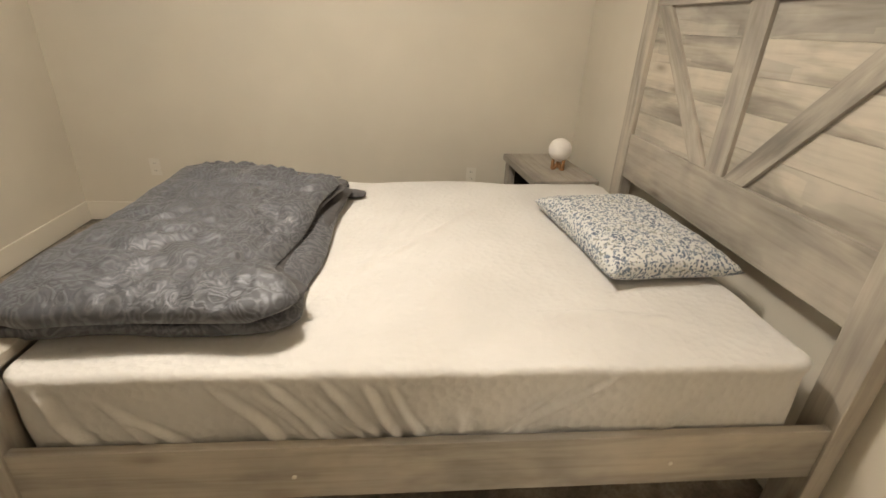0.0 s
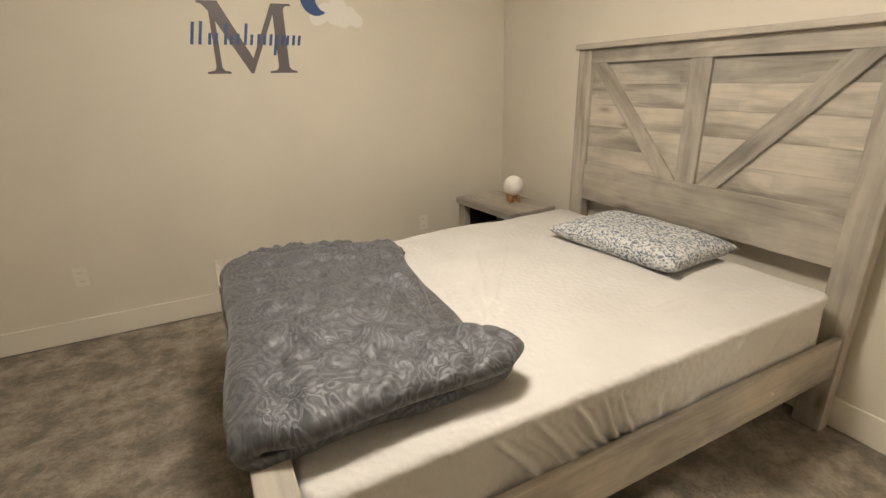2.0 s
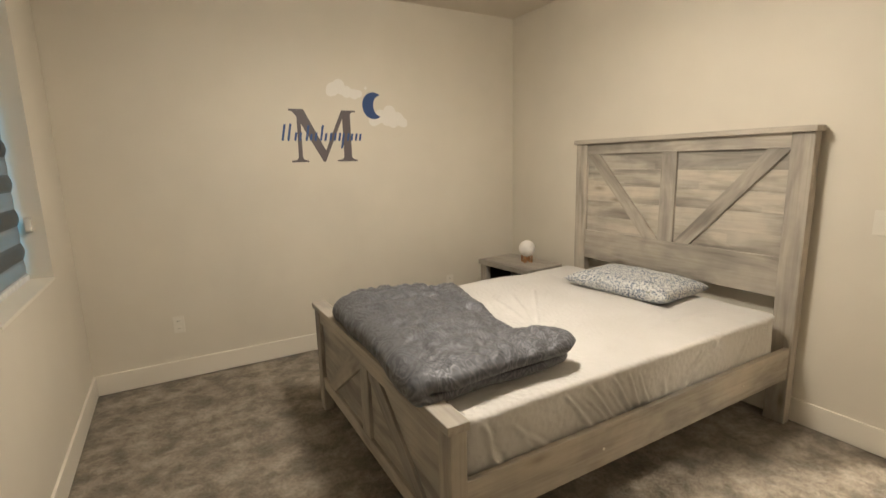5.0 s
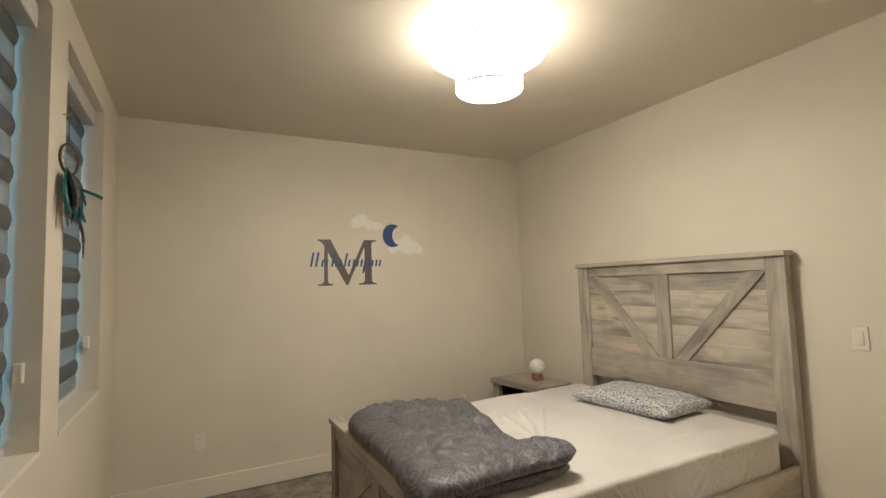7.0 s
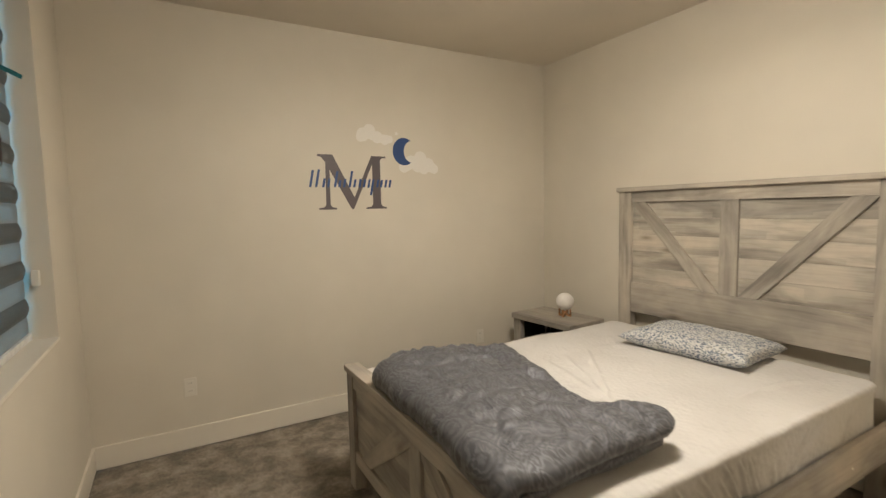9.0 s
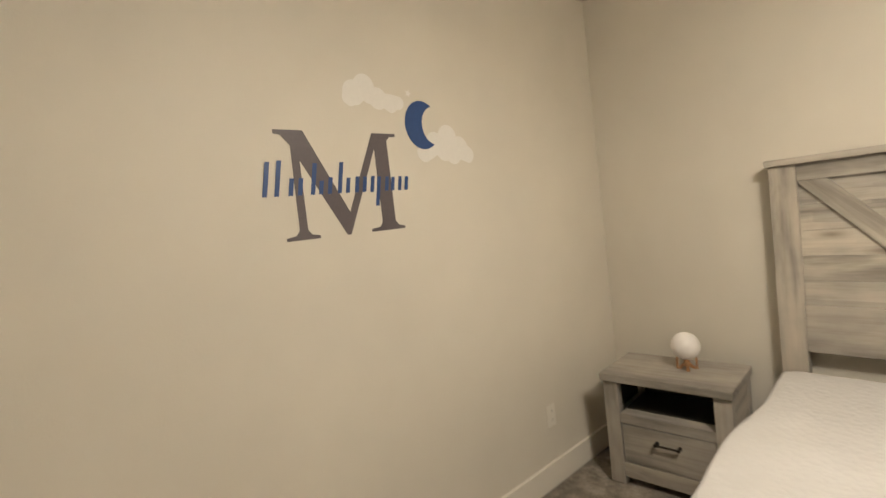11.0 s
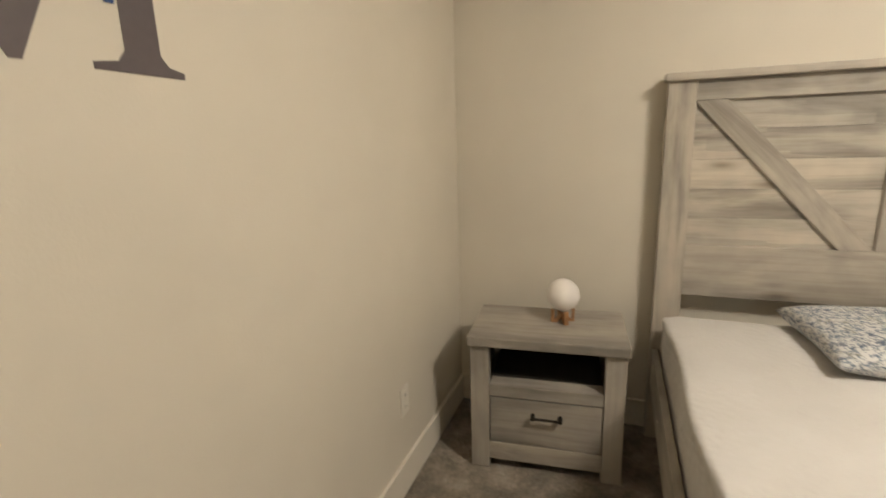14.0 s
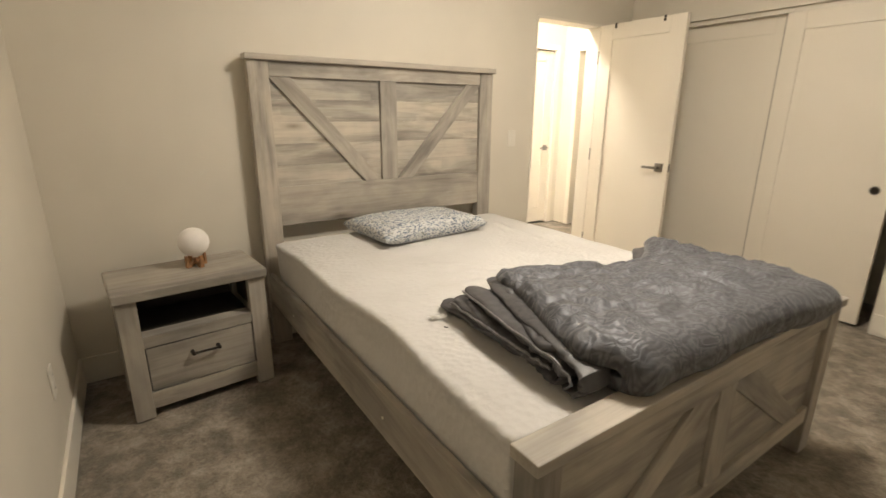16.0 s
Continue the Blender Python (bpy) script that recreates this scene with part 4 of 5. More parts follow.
# ---------------------------------------------------------------- folded comforter
CQ = thing("comforter", (-1.82, -1.82, 0.648), "folded grey satin jacquard comforter on the bed foot", "comforter")


def ribbon(name, reach, foot, z_lo, z_hi, thick, ends, seed, mat, amp=1.0, label=""):
    """A puffy quilt layer folded once at the foot: from the head edge along the bottom, round the turn and back over the top.
    reach: x of the head edge below and above; foot: x of the turn; ends: y of the right and left ends."""
    bm = bmesh.new()
    rad = (z_hi - z_lo) / 2
    cxz = []
    for k in range(34):
        f = k / 33
        cxz.append((reach[0] + (foot + rad - reach[0]) * f, z_lo, 0.0, 1.0))
    for k in range(1, 12):
        a = math.pi * k / 12
        cxz.append((foot + rad - rad * math.sin(a), (z_lo + z_hi) / 2 - rad * math.cos(a), math.sin(a), math.cos(a)))
    for k in range(44):
        f = k / 43
        cxz.append((foot + rad + (reach[1] - foot - rad) * f, z_hi, 0.0, -1.0))
    # normals point to the inside of the fold
    S, V = len(cxz), 96
    outer, inner = [], []
    for i, (x, z, nx, nz) in enumerate(cxz):
        f = i / (S - 1)
        es = min(1.0, (min(f, 1 - f) / 0.035)) ** 0.5 if 0 < i < S - 1 else 0.03
        ro, ri = [], []
        for j in range(V + 1):
            g = j / V
            ev = min(1.0, (min(g, 1 - g) / 0.045)) ** 0.5 if 0 < j < V else 0.03
            up = (z - 0.0) / 0.12
            y = ends[0] + (ends[1] - ends[0]) * g
            w = 1.0 - smooth01((g - 0.0) / 1.0)
            xx = x + 0.03 * noise.noise(Vector((seed, y * 3.2, z * 6))) * amp - 0.055 * w * smooth01((-1.9 - (x - 1.82)) / 0.3) * 1.0
            head = smooth01((x - foot) / (reach[0] - foot))
            xx += head * (-0.085 * (1 - g) + (0.075 * smooth01((0.22 - g) / 0.2) if f > 0.5 else 0.0) - (0.03 * smooth01((0.9 - g) / 0.3) if f > 0.5 else 0.0))
            qv = max(0.0, 1 - min(g, 1 - g) / 0.07)
            xx -= 0.06 * qv * qv * head
            upper = smooth01((f - 0.50) / 0.08)
            # the top flap runs askew at the wall end and dips between its two head corners
            y += upper * g ** 3 * (0.075 - 0.185 * head)
            xx -= upper * head ** 2 * 0.022 * math.exp(-((y + 0.24) / 0.16) ** 2)
            xx += (0.9 + 0.1 * upper) * head ** 2 * 0.045 * math.exp(-((y + 0.52) / 0.14) ** 2)
            # the under layer is tucked back from the door side
            y += (1 - upper) * (1 - g) ** 4 * 0.030
            yy = y + 0.03 * noise.noise(Vector((x * 3.2, seed + 5, z * 8))) * (abs(2 * g - 1) ** 4)
            p = Vector((xx * 4.2, yy * 4.2, seed))
            warp = Vector((0.5 * noise.noise(p * 1.1), 0.5 * noise.noise(p * 1.1 + Vector((9, 0, 0))), 0))
            ridge = (1 - abs(noise.noise(p * 1.7 + warp))) ** 4
            fine = (1 - abs(noise.noise(p * 4.6 + warp))) ** 4
            hem = max(0.0, 1 - min(g, 1 - g) / 0.16)
            pucker = (1 - abs(noise.noise(Vector((xx * 21 + 3 * warp.x, yy * 7, seed + 3))))) ** 3
            d = amp * (0.016 * noise.noise(p * 0.7) + 0.015 * (0.4 - ridge) + 0.012 * (0.4 - fine) + 0.016 * hem * (0.4 - pucker))
            d -= upper * 0.016 * math.exp(-((xx - 0.10 + 0.02 * noise.noise(Vector((yy * 4, 1, seed)))) / 0.014) ** 2)
            # swells and dips of the whole heap
            hx_, hy_ = xx, yy
            heap = 0.028 * math.exp(-(((hx_ - 0.18) / 0.16) ** 2 + ((hy_ + 0.46) / 0.12) ** 2)) - 0.055 * math.exp(-(((hx_ - 0.24) / 0.20) ** 2 + ((hy_ + 0.20) / 0.22) ** 2))
            heap += 0.010 * smooth01((hy_ - 0.05) / 0.45) - 0.012 * smooth01((-hx_ - 0.22) / 0.2)
            lift = heap * up
            t = thick * es * ev
            thin = 1 - 0.12 * smooth01((0.30 - g) / 0.30)
            t, d = t * thin, d * thin
            base = Vector((xx, yy, z * thin + lift))
            nrm = Vector((nx, 0, nz))
            ro.append(bm.verts.new(base - nrm * (t / 2 + d * es * ev * (1.0 if f > 0.54 else (0.3 if f > 0.38 else 0.2))) ))
            ri.append(bm.verts.new(base + nrm * (thin * thick * es * max(ev, 0.85) / 2)))
        outer.append(ro)
        inner.append(ri)
    for i in range(S - 1):
        for j in range(V):
            bm.faces.new((outer[i][j], outer[i][j + 1], outer[i + 1][j + 1], outer[i + 1][j]))
            bm.faces.new((inner[i][j], inner[i + 1][j], inner[i + 1][j + 1], inner[i][j + 1]))
        for j, q in ((0, 1), (V, -1)):
            a = (outer[i][j], outer[i + 1][j], inner[i + 1][j], inner[i][j])
            bm.faces.new(a if q > 0 else a[::-1])
    for i, q in ((0, -1), (S - 1, 1)):
        for j in range(V):
            a = (outer[i][j], outer[i][j + 1], inner[i][j + 1], inner[i][j])
            bm.faces.new(a if q > 0 else a[::-1])
    bmesh.ops.recalc_face_normals(bm, faces=bm.faces)
    return part(name, bm, mat, CQ, label, smooth=True)


ribbon("outer_fold", (0.318, 0.285), -0.395, 0.030, 0.114, 0.070, (-0.600, 0.545), 3.1, SATIN, 1.15)
ribbon("inner_fold", (0.315, 0.300), -0.300, 0.046, 0.092, 0.034, (-0.500, 0.560), 7.7, PIPING, 0.8, "dull grey lining side of the fold")


def layer_edge(pts, width, thick, seed):
    """The puffed edge of one folded layer: a flat, crumpled tongue that follows pts and bulges outwards."""
    bm = bmesh.new()
    n, m = 90, 20
    rings = []
    P = [Vector(p) for p in pts]
    for i in range(n + 1):
        f = i / n
        q = f * (len(P) - 1)
        k = min(int(q), len(P) - 2)
        u = smooth01(q - k) * 0.5 + (q - k) * 0.5
        c = P[k].lerp(P[k + 1], u)
        ahead = P[min(k + 2, len(P) - 1)] - P[k] if q - k > 0.5 else P[k + 1] - P[max(k - 1, 0)]
        out = Vector((-ahead.z, 0, ahead.x)).normalized()
        c += Vector((0, 0.010 * noise.noise(Vector((f * 7, seed, 0))), 0.006 * noise.noise(Vector((f * 6, seed, 8)))))
        end = max(0.02, 1 - abs(2 * f - 1) ** 8) ** 0.5
        ring = []
        for j in range(m):
            a = 2 * math.pi * j / m
            pleat = (1 - abs(noise.noise(Vector((f * 13 + 0.6 * math.cos(a), seed, 1.5 * math.sin(a)))))) ** 3
            w = end * (1 + 0.20 * noise.noise(Vector((f * 9, seed + 2 * math.sin(a), a * 0.3))) - 0.22 * (pleat - 0.4))
            ring.append(bm.verts.new(c + Vector((0, width * w * math.cos(a), 0)) + out * (thick * w * math.sin(a))))
        rings.append(ring)
    for p, q in zip(rings, rings[1:]):
        for k in range(m):
            bm.faces.new((p[k], p[(k + 1) % m], q[(k + 1) % m], q[k]))
    bm.faces.new(rings[0])
    bm.faces.new(list(reversed(rings[-1])))
    bmesh.ops.recalc_face_normals(bm, faces=bm.faces)
    return bm


def cord(pts, r, seed):
    bm = bmesh.new()
    n = 60
    P = [Vector(p) for p in pts]
    rings = []
    for i in range(n + 1):
        q = i / n * (len(P) - 1)
        k = min(int(q), len(P) - 2)
        c = P[k].lerp(P[k + 1], q - k) + Vector((0, 0.006 * noise.noise(Vector((i * 0.2, seed, 2))), 0.006 * noise.noise(Vector((i * 0.17, seed, 7)))))
        rings.append([bm.verts.new(c + Vector((0.3 * r * math.cos(j), r * math.cos(j * math.pi / 3), r * math.sin(j * math.pi / 3)))) for j in range(6)])
    for p, q in zip(rings, rings[1:]):
        for k in range(6):
            bm.faces.new((p[k], q[k], q[(k + 1) % 6], p[(k + 1) % 6]))
    bm.faces.new(rings[0])
    bm.faces.new(rings[-1][::-1])
    bmesh.ops.recalc_face_normals(bm, faces=bm.faces)
    return bm


# the folded edges at the wall end, from the mattress up: a rolled heart, two tongues and the band under the top flap
for pts, ww, tt, sd2 in (
    ([(0.375, 0.545, 0.019), (0.10, 0.555, 0.019), (-0.14, 0.560, 0.019), (-0.24, 0.560, 0.019)], 0.052, 0.017, 1.0),
    ([(0.300, 0.545, 0.054), (0.05, 0.572, 0.052), (-0.14, 0.590, 0.053), (-0.225, 0.590, 0.046)], 0.056, 0.018, 4.0),
    ([(0.300, 0.500, 0.086), (0.05, 0.540, 0.083), (-0.15, 0.575, 0.083), (-0.240, 0.585, 0.078), (-0.285, 0.588, 0.054), (-0.255, 0.585, 0.026), (-0.15, 0.580, 0.018)], 0.060, 0.015, 9.0),
    ([(0.260, 0.410, 0.102), (0.08, 0.465, 0.102), (-0.15, 0.535, 0.104), (-0.275, 0.572, 0.098), (-0.335, 0.580, 0.072), (-0.345, 0.580, 0.045), (-0.320, 0.578, 0.020), (-0.24, 0.570, 0.012)], 0.062, 0.013, 15.0),
):
    part("folded_edge", layer_edge(pts, ww, tt, sd2), PIPING, CQ, "crumpled dull grey lining edge", smooth=True)
for k, pts in enumerate((
    [(0.262, 0.556, 0.092), (0.05, 0.602, 0.097), (-0.16, 0.637, 0.096), (-0.275, 0.642, 0.084), (-0.318, 0.642, 0.052), (-0.290, 0.640, 0.026)],
    [(0.262, 0.606, 0.058), (0.05, 0.628, 0.062), (-0.16, 0.643, 0.064), (-0.24, 0.640, 0.058)],
)):
    part("piping", cord(pts, 0.004, 3.0 + 5 * k), SILVERCORD, CQ, "silvery corded seam along the comforter edge", smooth=True)
bm = bmesh.new()
lab = [[bm.verts.new((0.275 + 0.032 * j / 5 + 0.006 * math.sin(i), 0.575 + 0.095 * i / 8, 0.004 + 0.008 * abs(noise.noise(Vector((i * 0.5, j * 0.6, 2)))))) for j in range(6)] for i in range(9)]
for i in range(8):
    for j in range(5):
        bm.faces.new((lab[i][j], lab[i + 1][j], lab[i + 1][j + 1], lab[i][j + 1]))
bmesh.ops.solidify(bm, geom=bm.faces[:], thickness=0.0008)
part("care_label", bm, LABELC, CQ, "crumpled white sewn-in care label")

lint = bmesh.new()
lp = [Vector((0.004 * k, 0.003 * math.sin(k * 0.9), 0.0022 + 0.0012 * math.sin(k * 1.7))) for k in range(5)]
for p, q in zip(lp, lp[1:]):
    rod(p, q, 0.0016, 6, bm=lint)
single("lint", lint, INK, "dark wisp of lint on the cream sheet", "lint").matrix_world = pose(-1.615, -1.165, 0.6465, 0, 0, 25)

# ---------------------------------------------------------------- nightstand
NA, NB = -0.215, -0.832
NF, NK = -0.495, -0.120
ns = thing("nightstand", (0, 0, 0), "weathered grey wooden nightstand with open shelf and drawer", "nightstand")
part("top", box(NF - 0.020, NB - 0.010, 0.568, NK + 0.008, NA + 0.010, 0.612, 0.009, 3), WOOD_Y, ns)
LW = 0.078
for a, b in ((NA - LW, NA), (NB, NB + LW)):
    part("front_leg", box(NF, a, 0.0, NF + 0.05, b, 0.568, 0.003), WOOD_Z, ns)
    part("back_leg", box(NK - 0.05, a, 0.0, NK, b, 0.568, 0.003), WOOD_Z, ns)
for a, b in ((NA - 0.022, NA - 0.006), (NB + 0.006, NB + 0.022)):
    part("side_panel", box(NF + 0.05, a, 0.06, NK - 0.05, b, 0.568), WOOD_X, ns)
ia, ib = NA - LW, NB + LW
part("shelf", box(NF + 0.006, ib, 0.341, NK - 0.012, ia, 0.392, 0.002), WOOD_Y, ns)
# Thin dark sheet stands in for the shade deeper in on the shelf.
part("shelf_shade_sheet", box(NF + 0.085, ib + 0.001, 0.3922, NK - 0.012, ia - 0.001, 0.3945), SHELFIN, ns, "dark sheet standing in for shade on the shelf")
# Back and cavity sides carry the same shade in their colour.
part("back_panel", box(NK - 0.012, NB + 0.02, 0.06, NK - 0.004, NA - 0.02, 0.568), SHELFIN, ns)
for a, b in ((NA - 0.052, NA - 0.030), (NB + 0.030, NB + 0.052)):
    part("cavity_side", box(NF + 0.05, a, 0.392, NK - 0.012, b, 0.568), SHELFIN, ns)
part("bottom_rail", box(NF + 0.006, ib, 0.042, NF + 0.028, ia, 0.123, 0.002), WOOD_Y, ns)
part("bottom", box(NF + 0.03, ib, 0.07, NK - 0.012, ia, 0.085), SHELFIN, ns)
dr = part("drawer", box(NF + 0.008, ib + 0.004, 0.128, NF + 0.028, ia - 0.004, 0.335, 0.002), WOOD_Y, ns, "grey wooden drawer front")
bm = rod((NF - 0.022, -0.476, 0.270), (NF - 0.022, -0.586, 0.270), 0.0055, 12)
part("handle", bm, DARKMETAL, dr, "dark bronze bar pull")
for yy in (-0.476, -0.586):
    part("handle_post", rod((NF + 0.009, yy, 0.270), (NF - 0.026, yy, 0.270), 0.009, 12), DARKMETAL, dr)

turn = Matrix.Translation((-0.518, -0.842, 0)) @ Matrix.Rotation(math.radians(5.0), 4, "Z") @ Matrix.Translation((0.515, 0.842, 0))
ns.matrix_world = turn

tl = thing("table_lamp", (-0.300, -0.563, 0.612), "small white globe moon lamp on a wooden stand", "table lamp")
part("globe", ball((0, 0, 0.121), 0.070, 40, 28), GLOBE, tl, "white matte globe", smooth=True)
for ang in (25, 115):
    bm = bmesh.new()
    for s in (1, -1):
        p = prism([(s * 0.040, 0.0), (s * 0.024, 0.0), (-s * 0.012, 0.030), (-s * 0.012, 0.040), (s * 0.004, 0.040)][::s], 1, -0.006, 0.006, 0, bm)
    box(-0.042, -0.006, 0.0, -0.034, 0.006, 0.058, bm=bm)
    box(0.034, -0.006, 0.0, 0.042, 0.006, 0.058, bm=bm)
    pt = part("stand_leg", bm, HONEYWOOD, tl, "honey wood crossed stand")
    pt.matrix_local = pose(0, 0, 0.0 if ang < 90 else 0.0004, 0, 0, ang) @ Matrix.Diagonal((1.2, 1.4, 1.0, 1.0))

# ---------------------------------------------------------------- dreamcatcher between the windows
dc = thing("dreamcatcher", (LX, -1.60, 2.245), "hanging dreamcatcher with teal and black feathers", "dreamcatcher")
part("nail", rod((0, 0, 0), (0.03, 0, 0.002), 0.0025, 8), NICKEL, dc)
part("cord", rod((0.024, 0, 0.0), (0.026, -0.01, -0.13), 0.002, 6), BROWNF, dc, "thin brown hanging cord")
bm = bmesh.new()
RR = 0.062
pc = []
for i in range(36):
    a = 2 * math.pi * i / 36
    pc.append(Vector((0.028 + 0.018 * math.cos(a), -0.01 + RR * math.cos(a), -0.19 + RR * math.sin(a))))
for i in range(36):
    rod(pc[i], pc[(i + 1) % 36], 0.005, 6, bm=bm)
part("hoop", bm, BROWNF, dc, "brown suede-wrapped hoop")
bm = bmesh.new()
for i in range(0, 36, 4):
    rod(pc[i], pc[(i + 12) % 36], 0.0007, 4, bm=bm)
part("web", bm, GREYF, dc)


def feather(base, tip, width, mat, curl):
    base, tip = Vector(base), Vector(tip)
    bm = bmesh.new()
    rows_ = []
    n = 14
    side = Vector((0.25, 1, 0.1)).normalized()
    for i in range(n + 1):
        f = i / n
        c = base.lerp(tip, f) + Vector((curl * math.sin(math.pi * f), curl * f * f, 0))
        w = width * math.sin(math.pi * min(1, 0.12 + 0.88 * f)) ** 0.7 * (0.8 + 0.2 * math.sin(i * 2.3))
        rows_.append([bm.verts.new(c - side * w + Vector((0, 0, -0.012))), bm.verts.new(c + Vector((0.004, 0, 0))), bm.verts.new(c + side * w + Vector((0, 0, -0.012)))])
    for a, b in zip(rows_, rows_[1:]):
        for k in range(2):
            bm.faces.new((a[k], a[k + 1], b[k + 1], b[k]))
    bmesh.ops.solidify(bm, geom=bm.faces[:], thickness=0.001)
    return part("feather", bm, mat, dc, smooth=True)


rnd = random.Random(4)
for i in range(9):
    f = i / 8
    b0 = (0.03, -0.06 + 0.10 * f, -0.245 + 0.02 * abs(f - 0.5))
    t0 = (0.045 + rnd.uniform(0, 0.03), -0.09 + 0.15 * f + rnd.uniform(-0.02, 0.02), -0.40 - rnd.uniform(0.0, 0.06))
    feather(b0, t0, 0.020, (TEAL, BLACKF, TEAL, GREYF)[i % 4], rnd.uniform(-0.02, 0.03))
feather((0.03, 0.03, -0.29), (0.13, 0.07, -0.325), 0.014, TEAL, 0.01)
feather((0.03, 0.02, -0.26), (0.075, 0.05, -0.36), 0.030, TEAL, 0.01)
feather((0.03, -0.01, -0.27), (0.06, 0.0, -0.40), 0.030, TEAL, 0.012)
feather((0.03, 0.03, -0.36), (0.065, 0.06, -0.585), 0.018, BROWNF, 0.02)
feather((0.03, -0.05, -0.36), (0.04, -0.07, -0.47), 0.014, GREYF, 0.0)


# ---------------------------------------------------------------- laundry things
def basket(name, place, turn, top, bottom, h, label, holes=True):
    """Tapered oval basket with a rolled rim and punched walls: vertical ribs and horizontal bands."""
    t = tagged(new(name), label, "laundry basket", "laundry baskets")

    def ring(f, grow=0.0, n=56):
        a, b = bottom[0] + (top[0] - bottom[0]) * f + grow, bottom[1] + (top[1] - bottom[1]) * f + grow
        return [Vector((a * math.copysign(abs(math.cos(q)) ** 0.6, math.cos(q)), b * math.copysign(abs(math.sin(q)) ** 0.6, math.sin(q)), h * f)) for q in (2 * math.pi * i / n for i in range(n))]

    levels = [0.0, 0.06] + [0.06 + 0.0 + 0.66 * (k + 1) / 13 for k in range(13)] + [0.9, 1.0]
    rings = [ring(f) for f in levels]
    bm = bmesh.new()
    vs = [[bm.verts.new(p) for p in r] for r in rings]
    n = 56
    for q in range(len(levels) - 1):
        for i in range(n):
            hole = holes and 1 <= q <= 13 and q % 2 == 1 and i % 2 == 0
            if not hole:
                bm.faces.new((vs[q][i], vs[q][(i + 1) % n], vs[q + 1][(i + 1) % n], vs[q + 1][i]))
    bm.faces.new(list(reversed(vs[0])))
    bmesh.ops.solidify(bm, geom=bm.faces[:], thickness=0.003)
    part("body", bm, BASKET, t)
    rim = ring(1.0, 0.008)
    bm = bmesh.new()
    prof = [(-0.012, -0.02), (0.012, -0.025), (0.016, 0.0), (0.0, 0.010), (-0.014, 0.0)]
    rr = []
    for i in range(n):
        p = rim[i]
        d = Vector((p.x, p.y, 0)).normalized()
        rr.append([bm.verts.new(p + d * u + Vector((0, 0, w))) for u, w in prof])
    for i in range(n):
        a, b = rr[i], rr[(i + 1) % n]
        for k in range(5):
            bm.faces.new((a[k], a[(k + 1) % 5], b[(k + 1) % 5], b[k]))
    bmesh.ops.recalc_face_normals(bm, faces=bm.faces)
    part("rim", bm, BASKET, t, smooth=True)
    t.matrix_world = pose(*place, 0, 0, turn)
    return t


hm = basket("laundry_hamper", (2.72, -2.88, 0.03), 0, (0.17, 0.215), (0.14, 0.18), 0.465, "tall white plastic hamper with dark mesh panel")
part("mesh_panel", prism([(-0.066, 0.03), (0.066, 0.03), (0.074, 0.43), (-0.074, 0.43)], 0, -0.176, -0.168), GREYP, hm, "dark grey mesh panel")
bm = bmesh.new()
hp = [Vector((-0.19, 0.085 * math.cos(a), 0.465 + 0.045 * math.sin(a) ** 0.5)) for a in np.linspace(0.02, math.pi - 0.02, 14)]
for p, q in zip(hp, hp[1:]):
    rod(p, q, 0.010, 8, bm=bm)
part("handle", bm, BLACKP, hm, "black plastic carry handle")
for yy in (-0.15, 0.15):
    part("foot", box(-0.12, yy - 0.03, -0.03, 0.12, yy + 0.03, 0.002, 0.004), BASKET, hm)
bk = basket("laundry_basket", (2.46, -3.40, 0.010), 0, (0.21, 0.31), (0.17, 0.25), 0.32, "low white oval laundry basket with teal grips")
for s in (1, -1):
    part("grip", box(s * 0.208 - 0.016, -0.07, 0.29, s * 0.208 + 0.016, 0.07, 0.337, 0.008), TEALGRIP, bk, "soft teal handle grip")

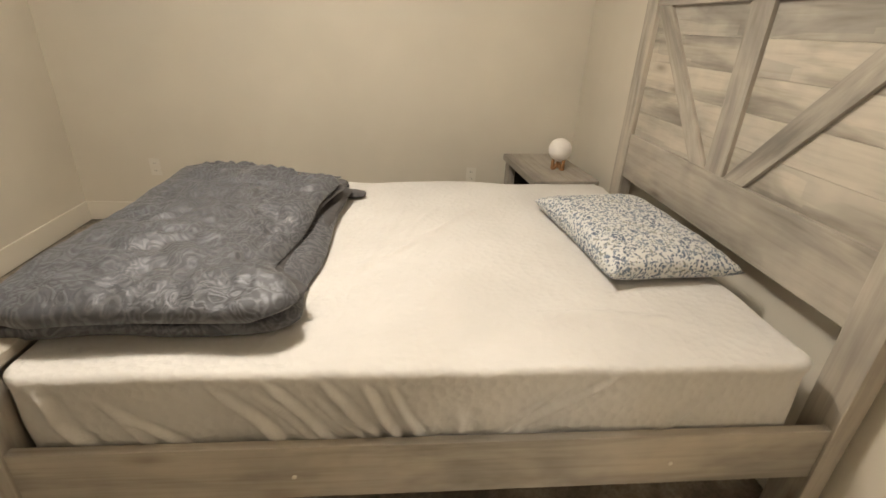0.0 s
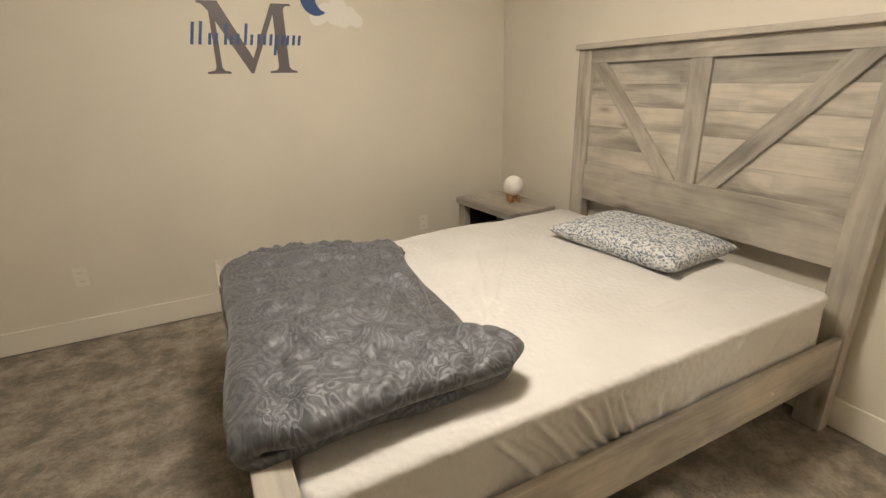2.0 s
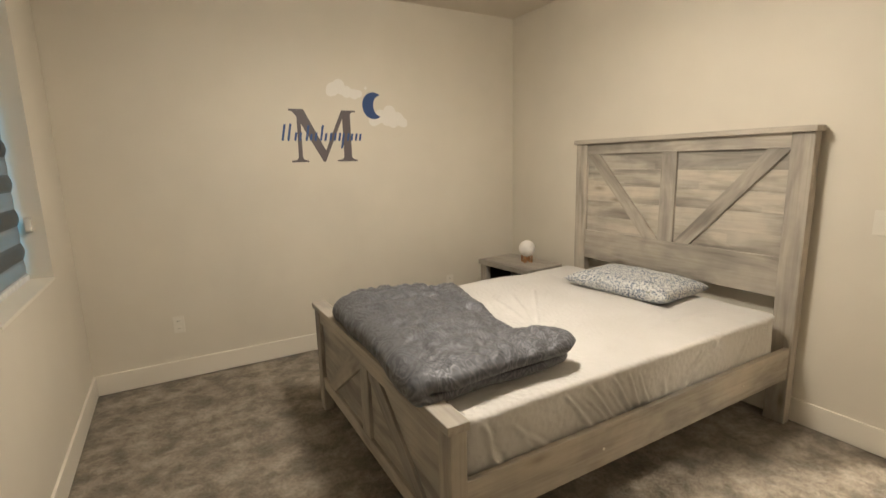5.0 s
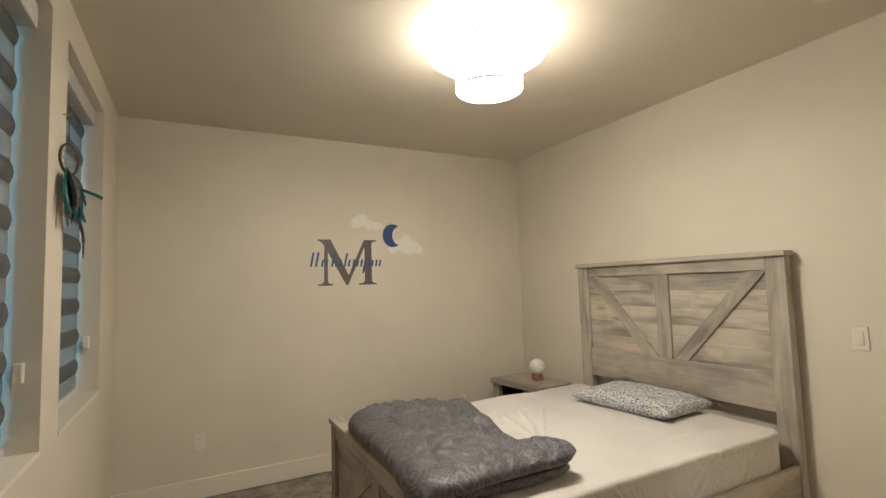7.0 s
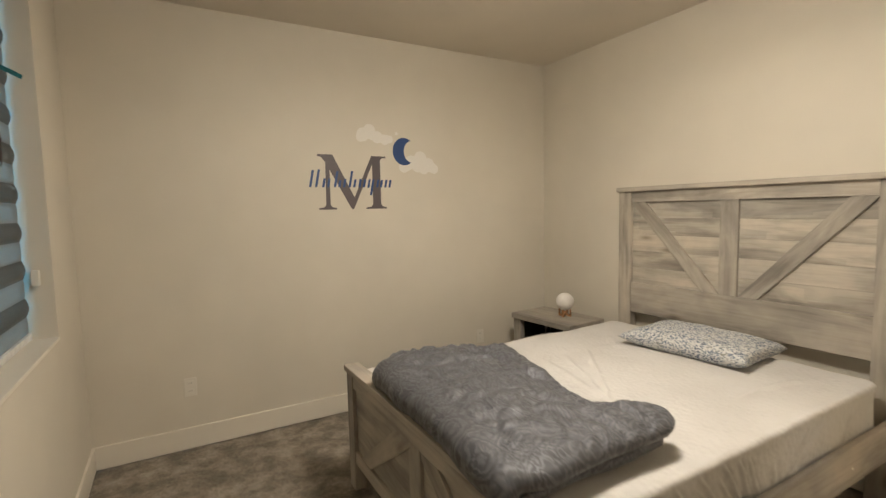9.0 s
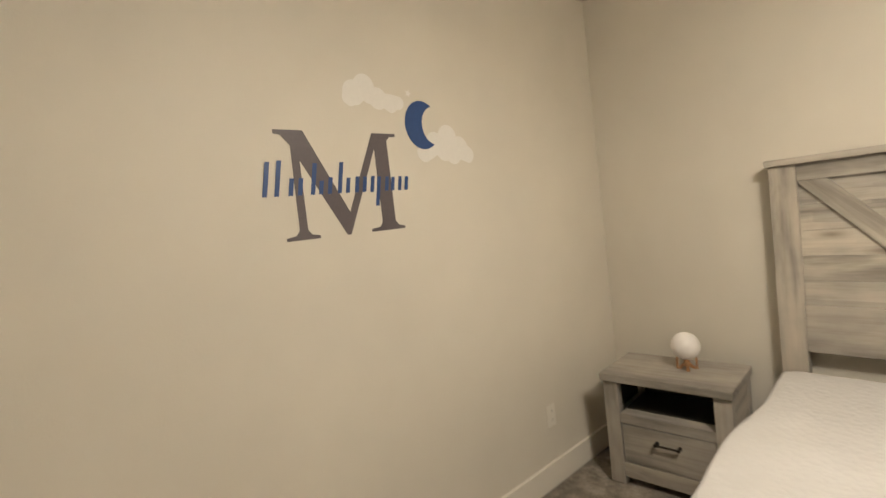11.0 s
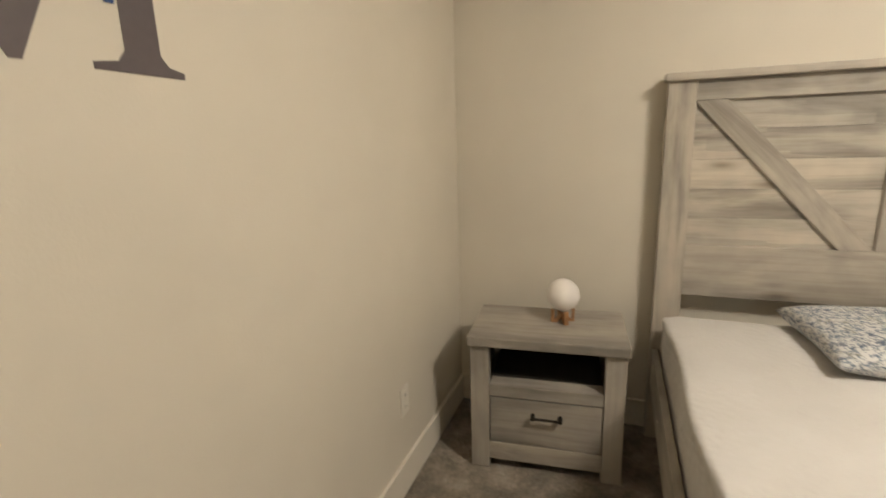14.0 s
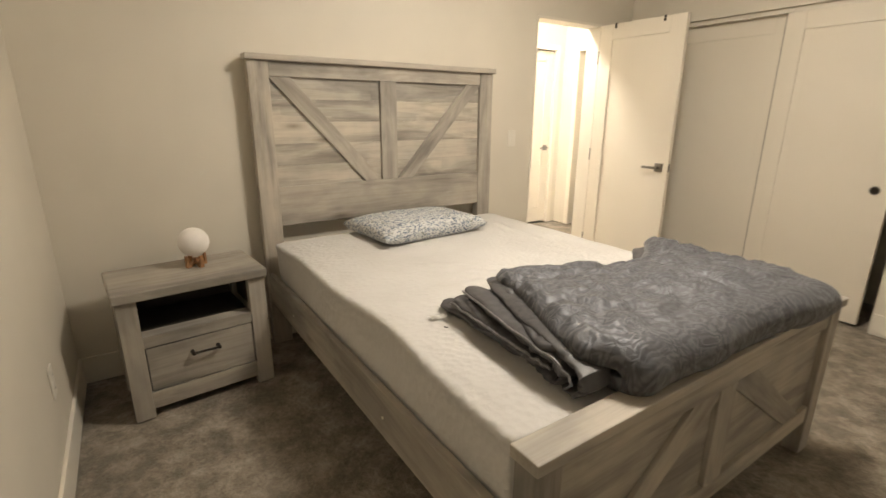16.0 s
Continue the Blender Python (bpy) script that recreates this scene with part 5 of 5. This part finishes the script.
rg = thing("rug", (2.02, -2.83, 0.009), "patterned woven rug in rust grey and cream on tiles", "rug")
part("field", box(-0.56, -0.33, 0, 0.56, 0.30, 0.007, 0.002), RUG, rg)
part("border", box(-0.50, -0.245, 0.0065, -0.42, 0.30, 0.009), RUGBLUE, rg)
part("border", box(-0.42, -0.245, 0.0065, 0.5, -0.15, 0.009), RUGBLUE, rg)
part("edge", box(-0.60, -0.345, 0.0, -0.50, 0.30, 0.0095, 0.002), RUGCREAM, rg)
rr2 = random.Random(8)
bx = -0.495
while bx < 0.46:
    bl = rr2.uniform(0.045, 0.11)
    part("block", box(bx, -0.338, 0.0072, bx + bl - 0.008, -0.252, 0.0098), rr2.choice((RUGBLUE, RUGCREAM, RUGCREAM, RUGRED, RUG)), rg)
    bx += bl


def words(text, size, shear, place, mat, parent):
    cu = bpy.data.curves.new(text, "FONT")
    cu.body, cu.size, cu.shear, cu.extrude = text, size, shear, 0.0006
    cu.space_character = 0.9
    tmp = bpy.data.objects.new(text, cu)
    me = bpy.data.meshes.new_from_object(tmp)
    bpy.data.objects.remove(tmp)
    me.materials.append(mat)
    ob = new("lettering", me)
    ob.parent = parent
    ob.matrix_local = pose(*place, 90, 0, -90)
    return ob


tx = thing("lettering_decal", (3.02, -2.70, 1.60), "black script wall lettering above the laundry baskets", "wall decal")
words("The", 0.068, 0.0, (-0.002, -0.055, 0.20), GREYINK, tx)
words("Laundry", 0.10, 0.35, (-0.002, 0.03, 0.055), INK, tx)
words("Room", 0.11, 0.35, (-0.002, -0.065, -0.06), INK, tx)
for k, (u, w) in enumerate(((0.0, 0.0), (0.012, -0.035), (-0.012, -0.07))):
    part("bar", box(-0.003, u - 0.035, -0.025 + w, -0.001, u + 0.035, -0.01 + w), GREYINK, tx)
bm = bmesh.new()
for q in (1, -1):
    prism([(-0.300 + q * 0.003, 0.02), (-0.325 + q * 0.003, 0.035), (-0.385 + q * 0.022, 0.175), (-0.372 + q * 0.022, 0.18)], 0, -0.003 - 0.0003 * q, -0.001, bm=bm)
prism([(-0.318, 0.075), (-0.355, 0.095), (-0.362, 0.112), (-0.322, 0.092)], 0, -0.0036, -0.001, bm=bm)
part("peg_shape", bm, INK, tx, "black clothes peg shape")
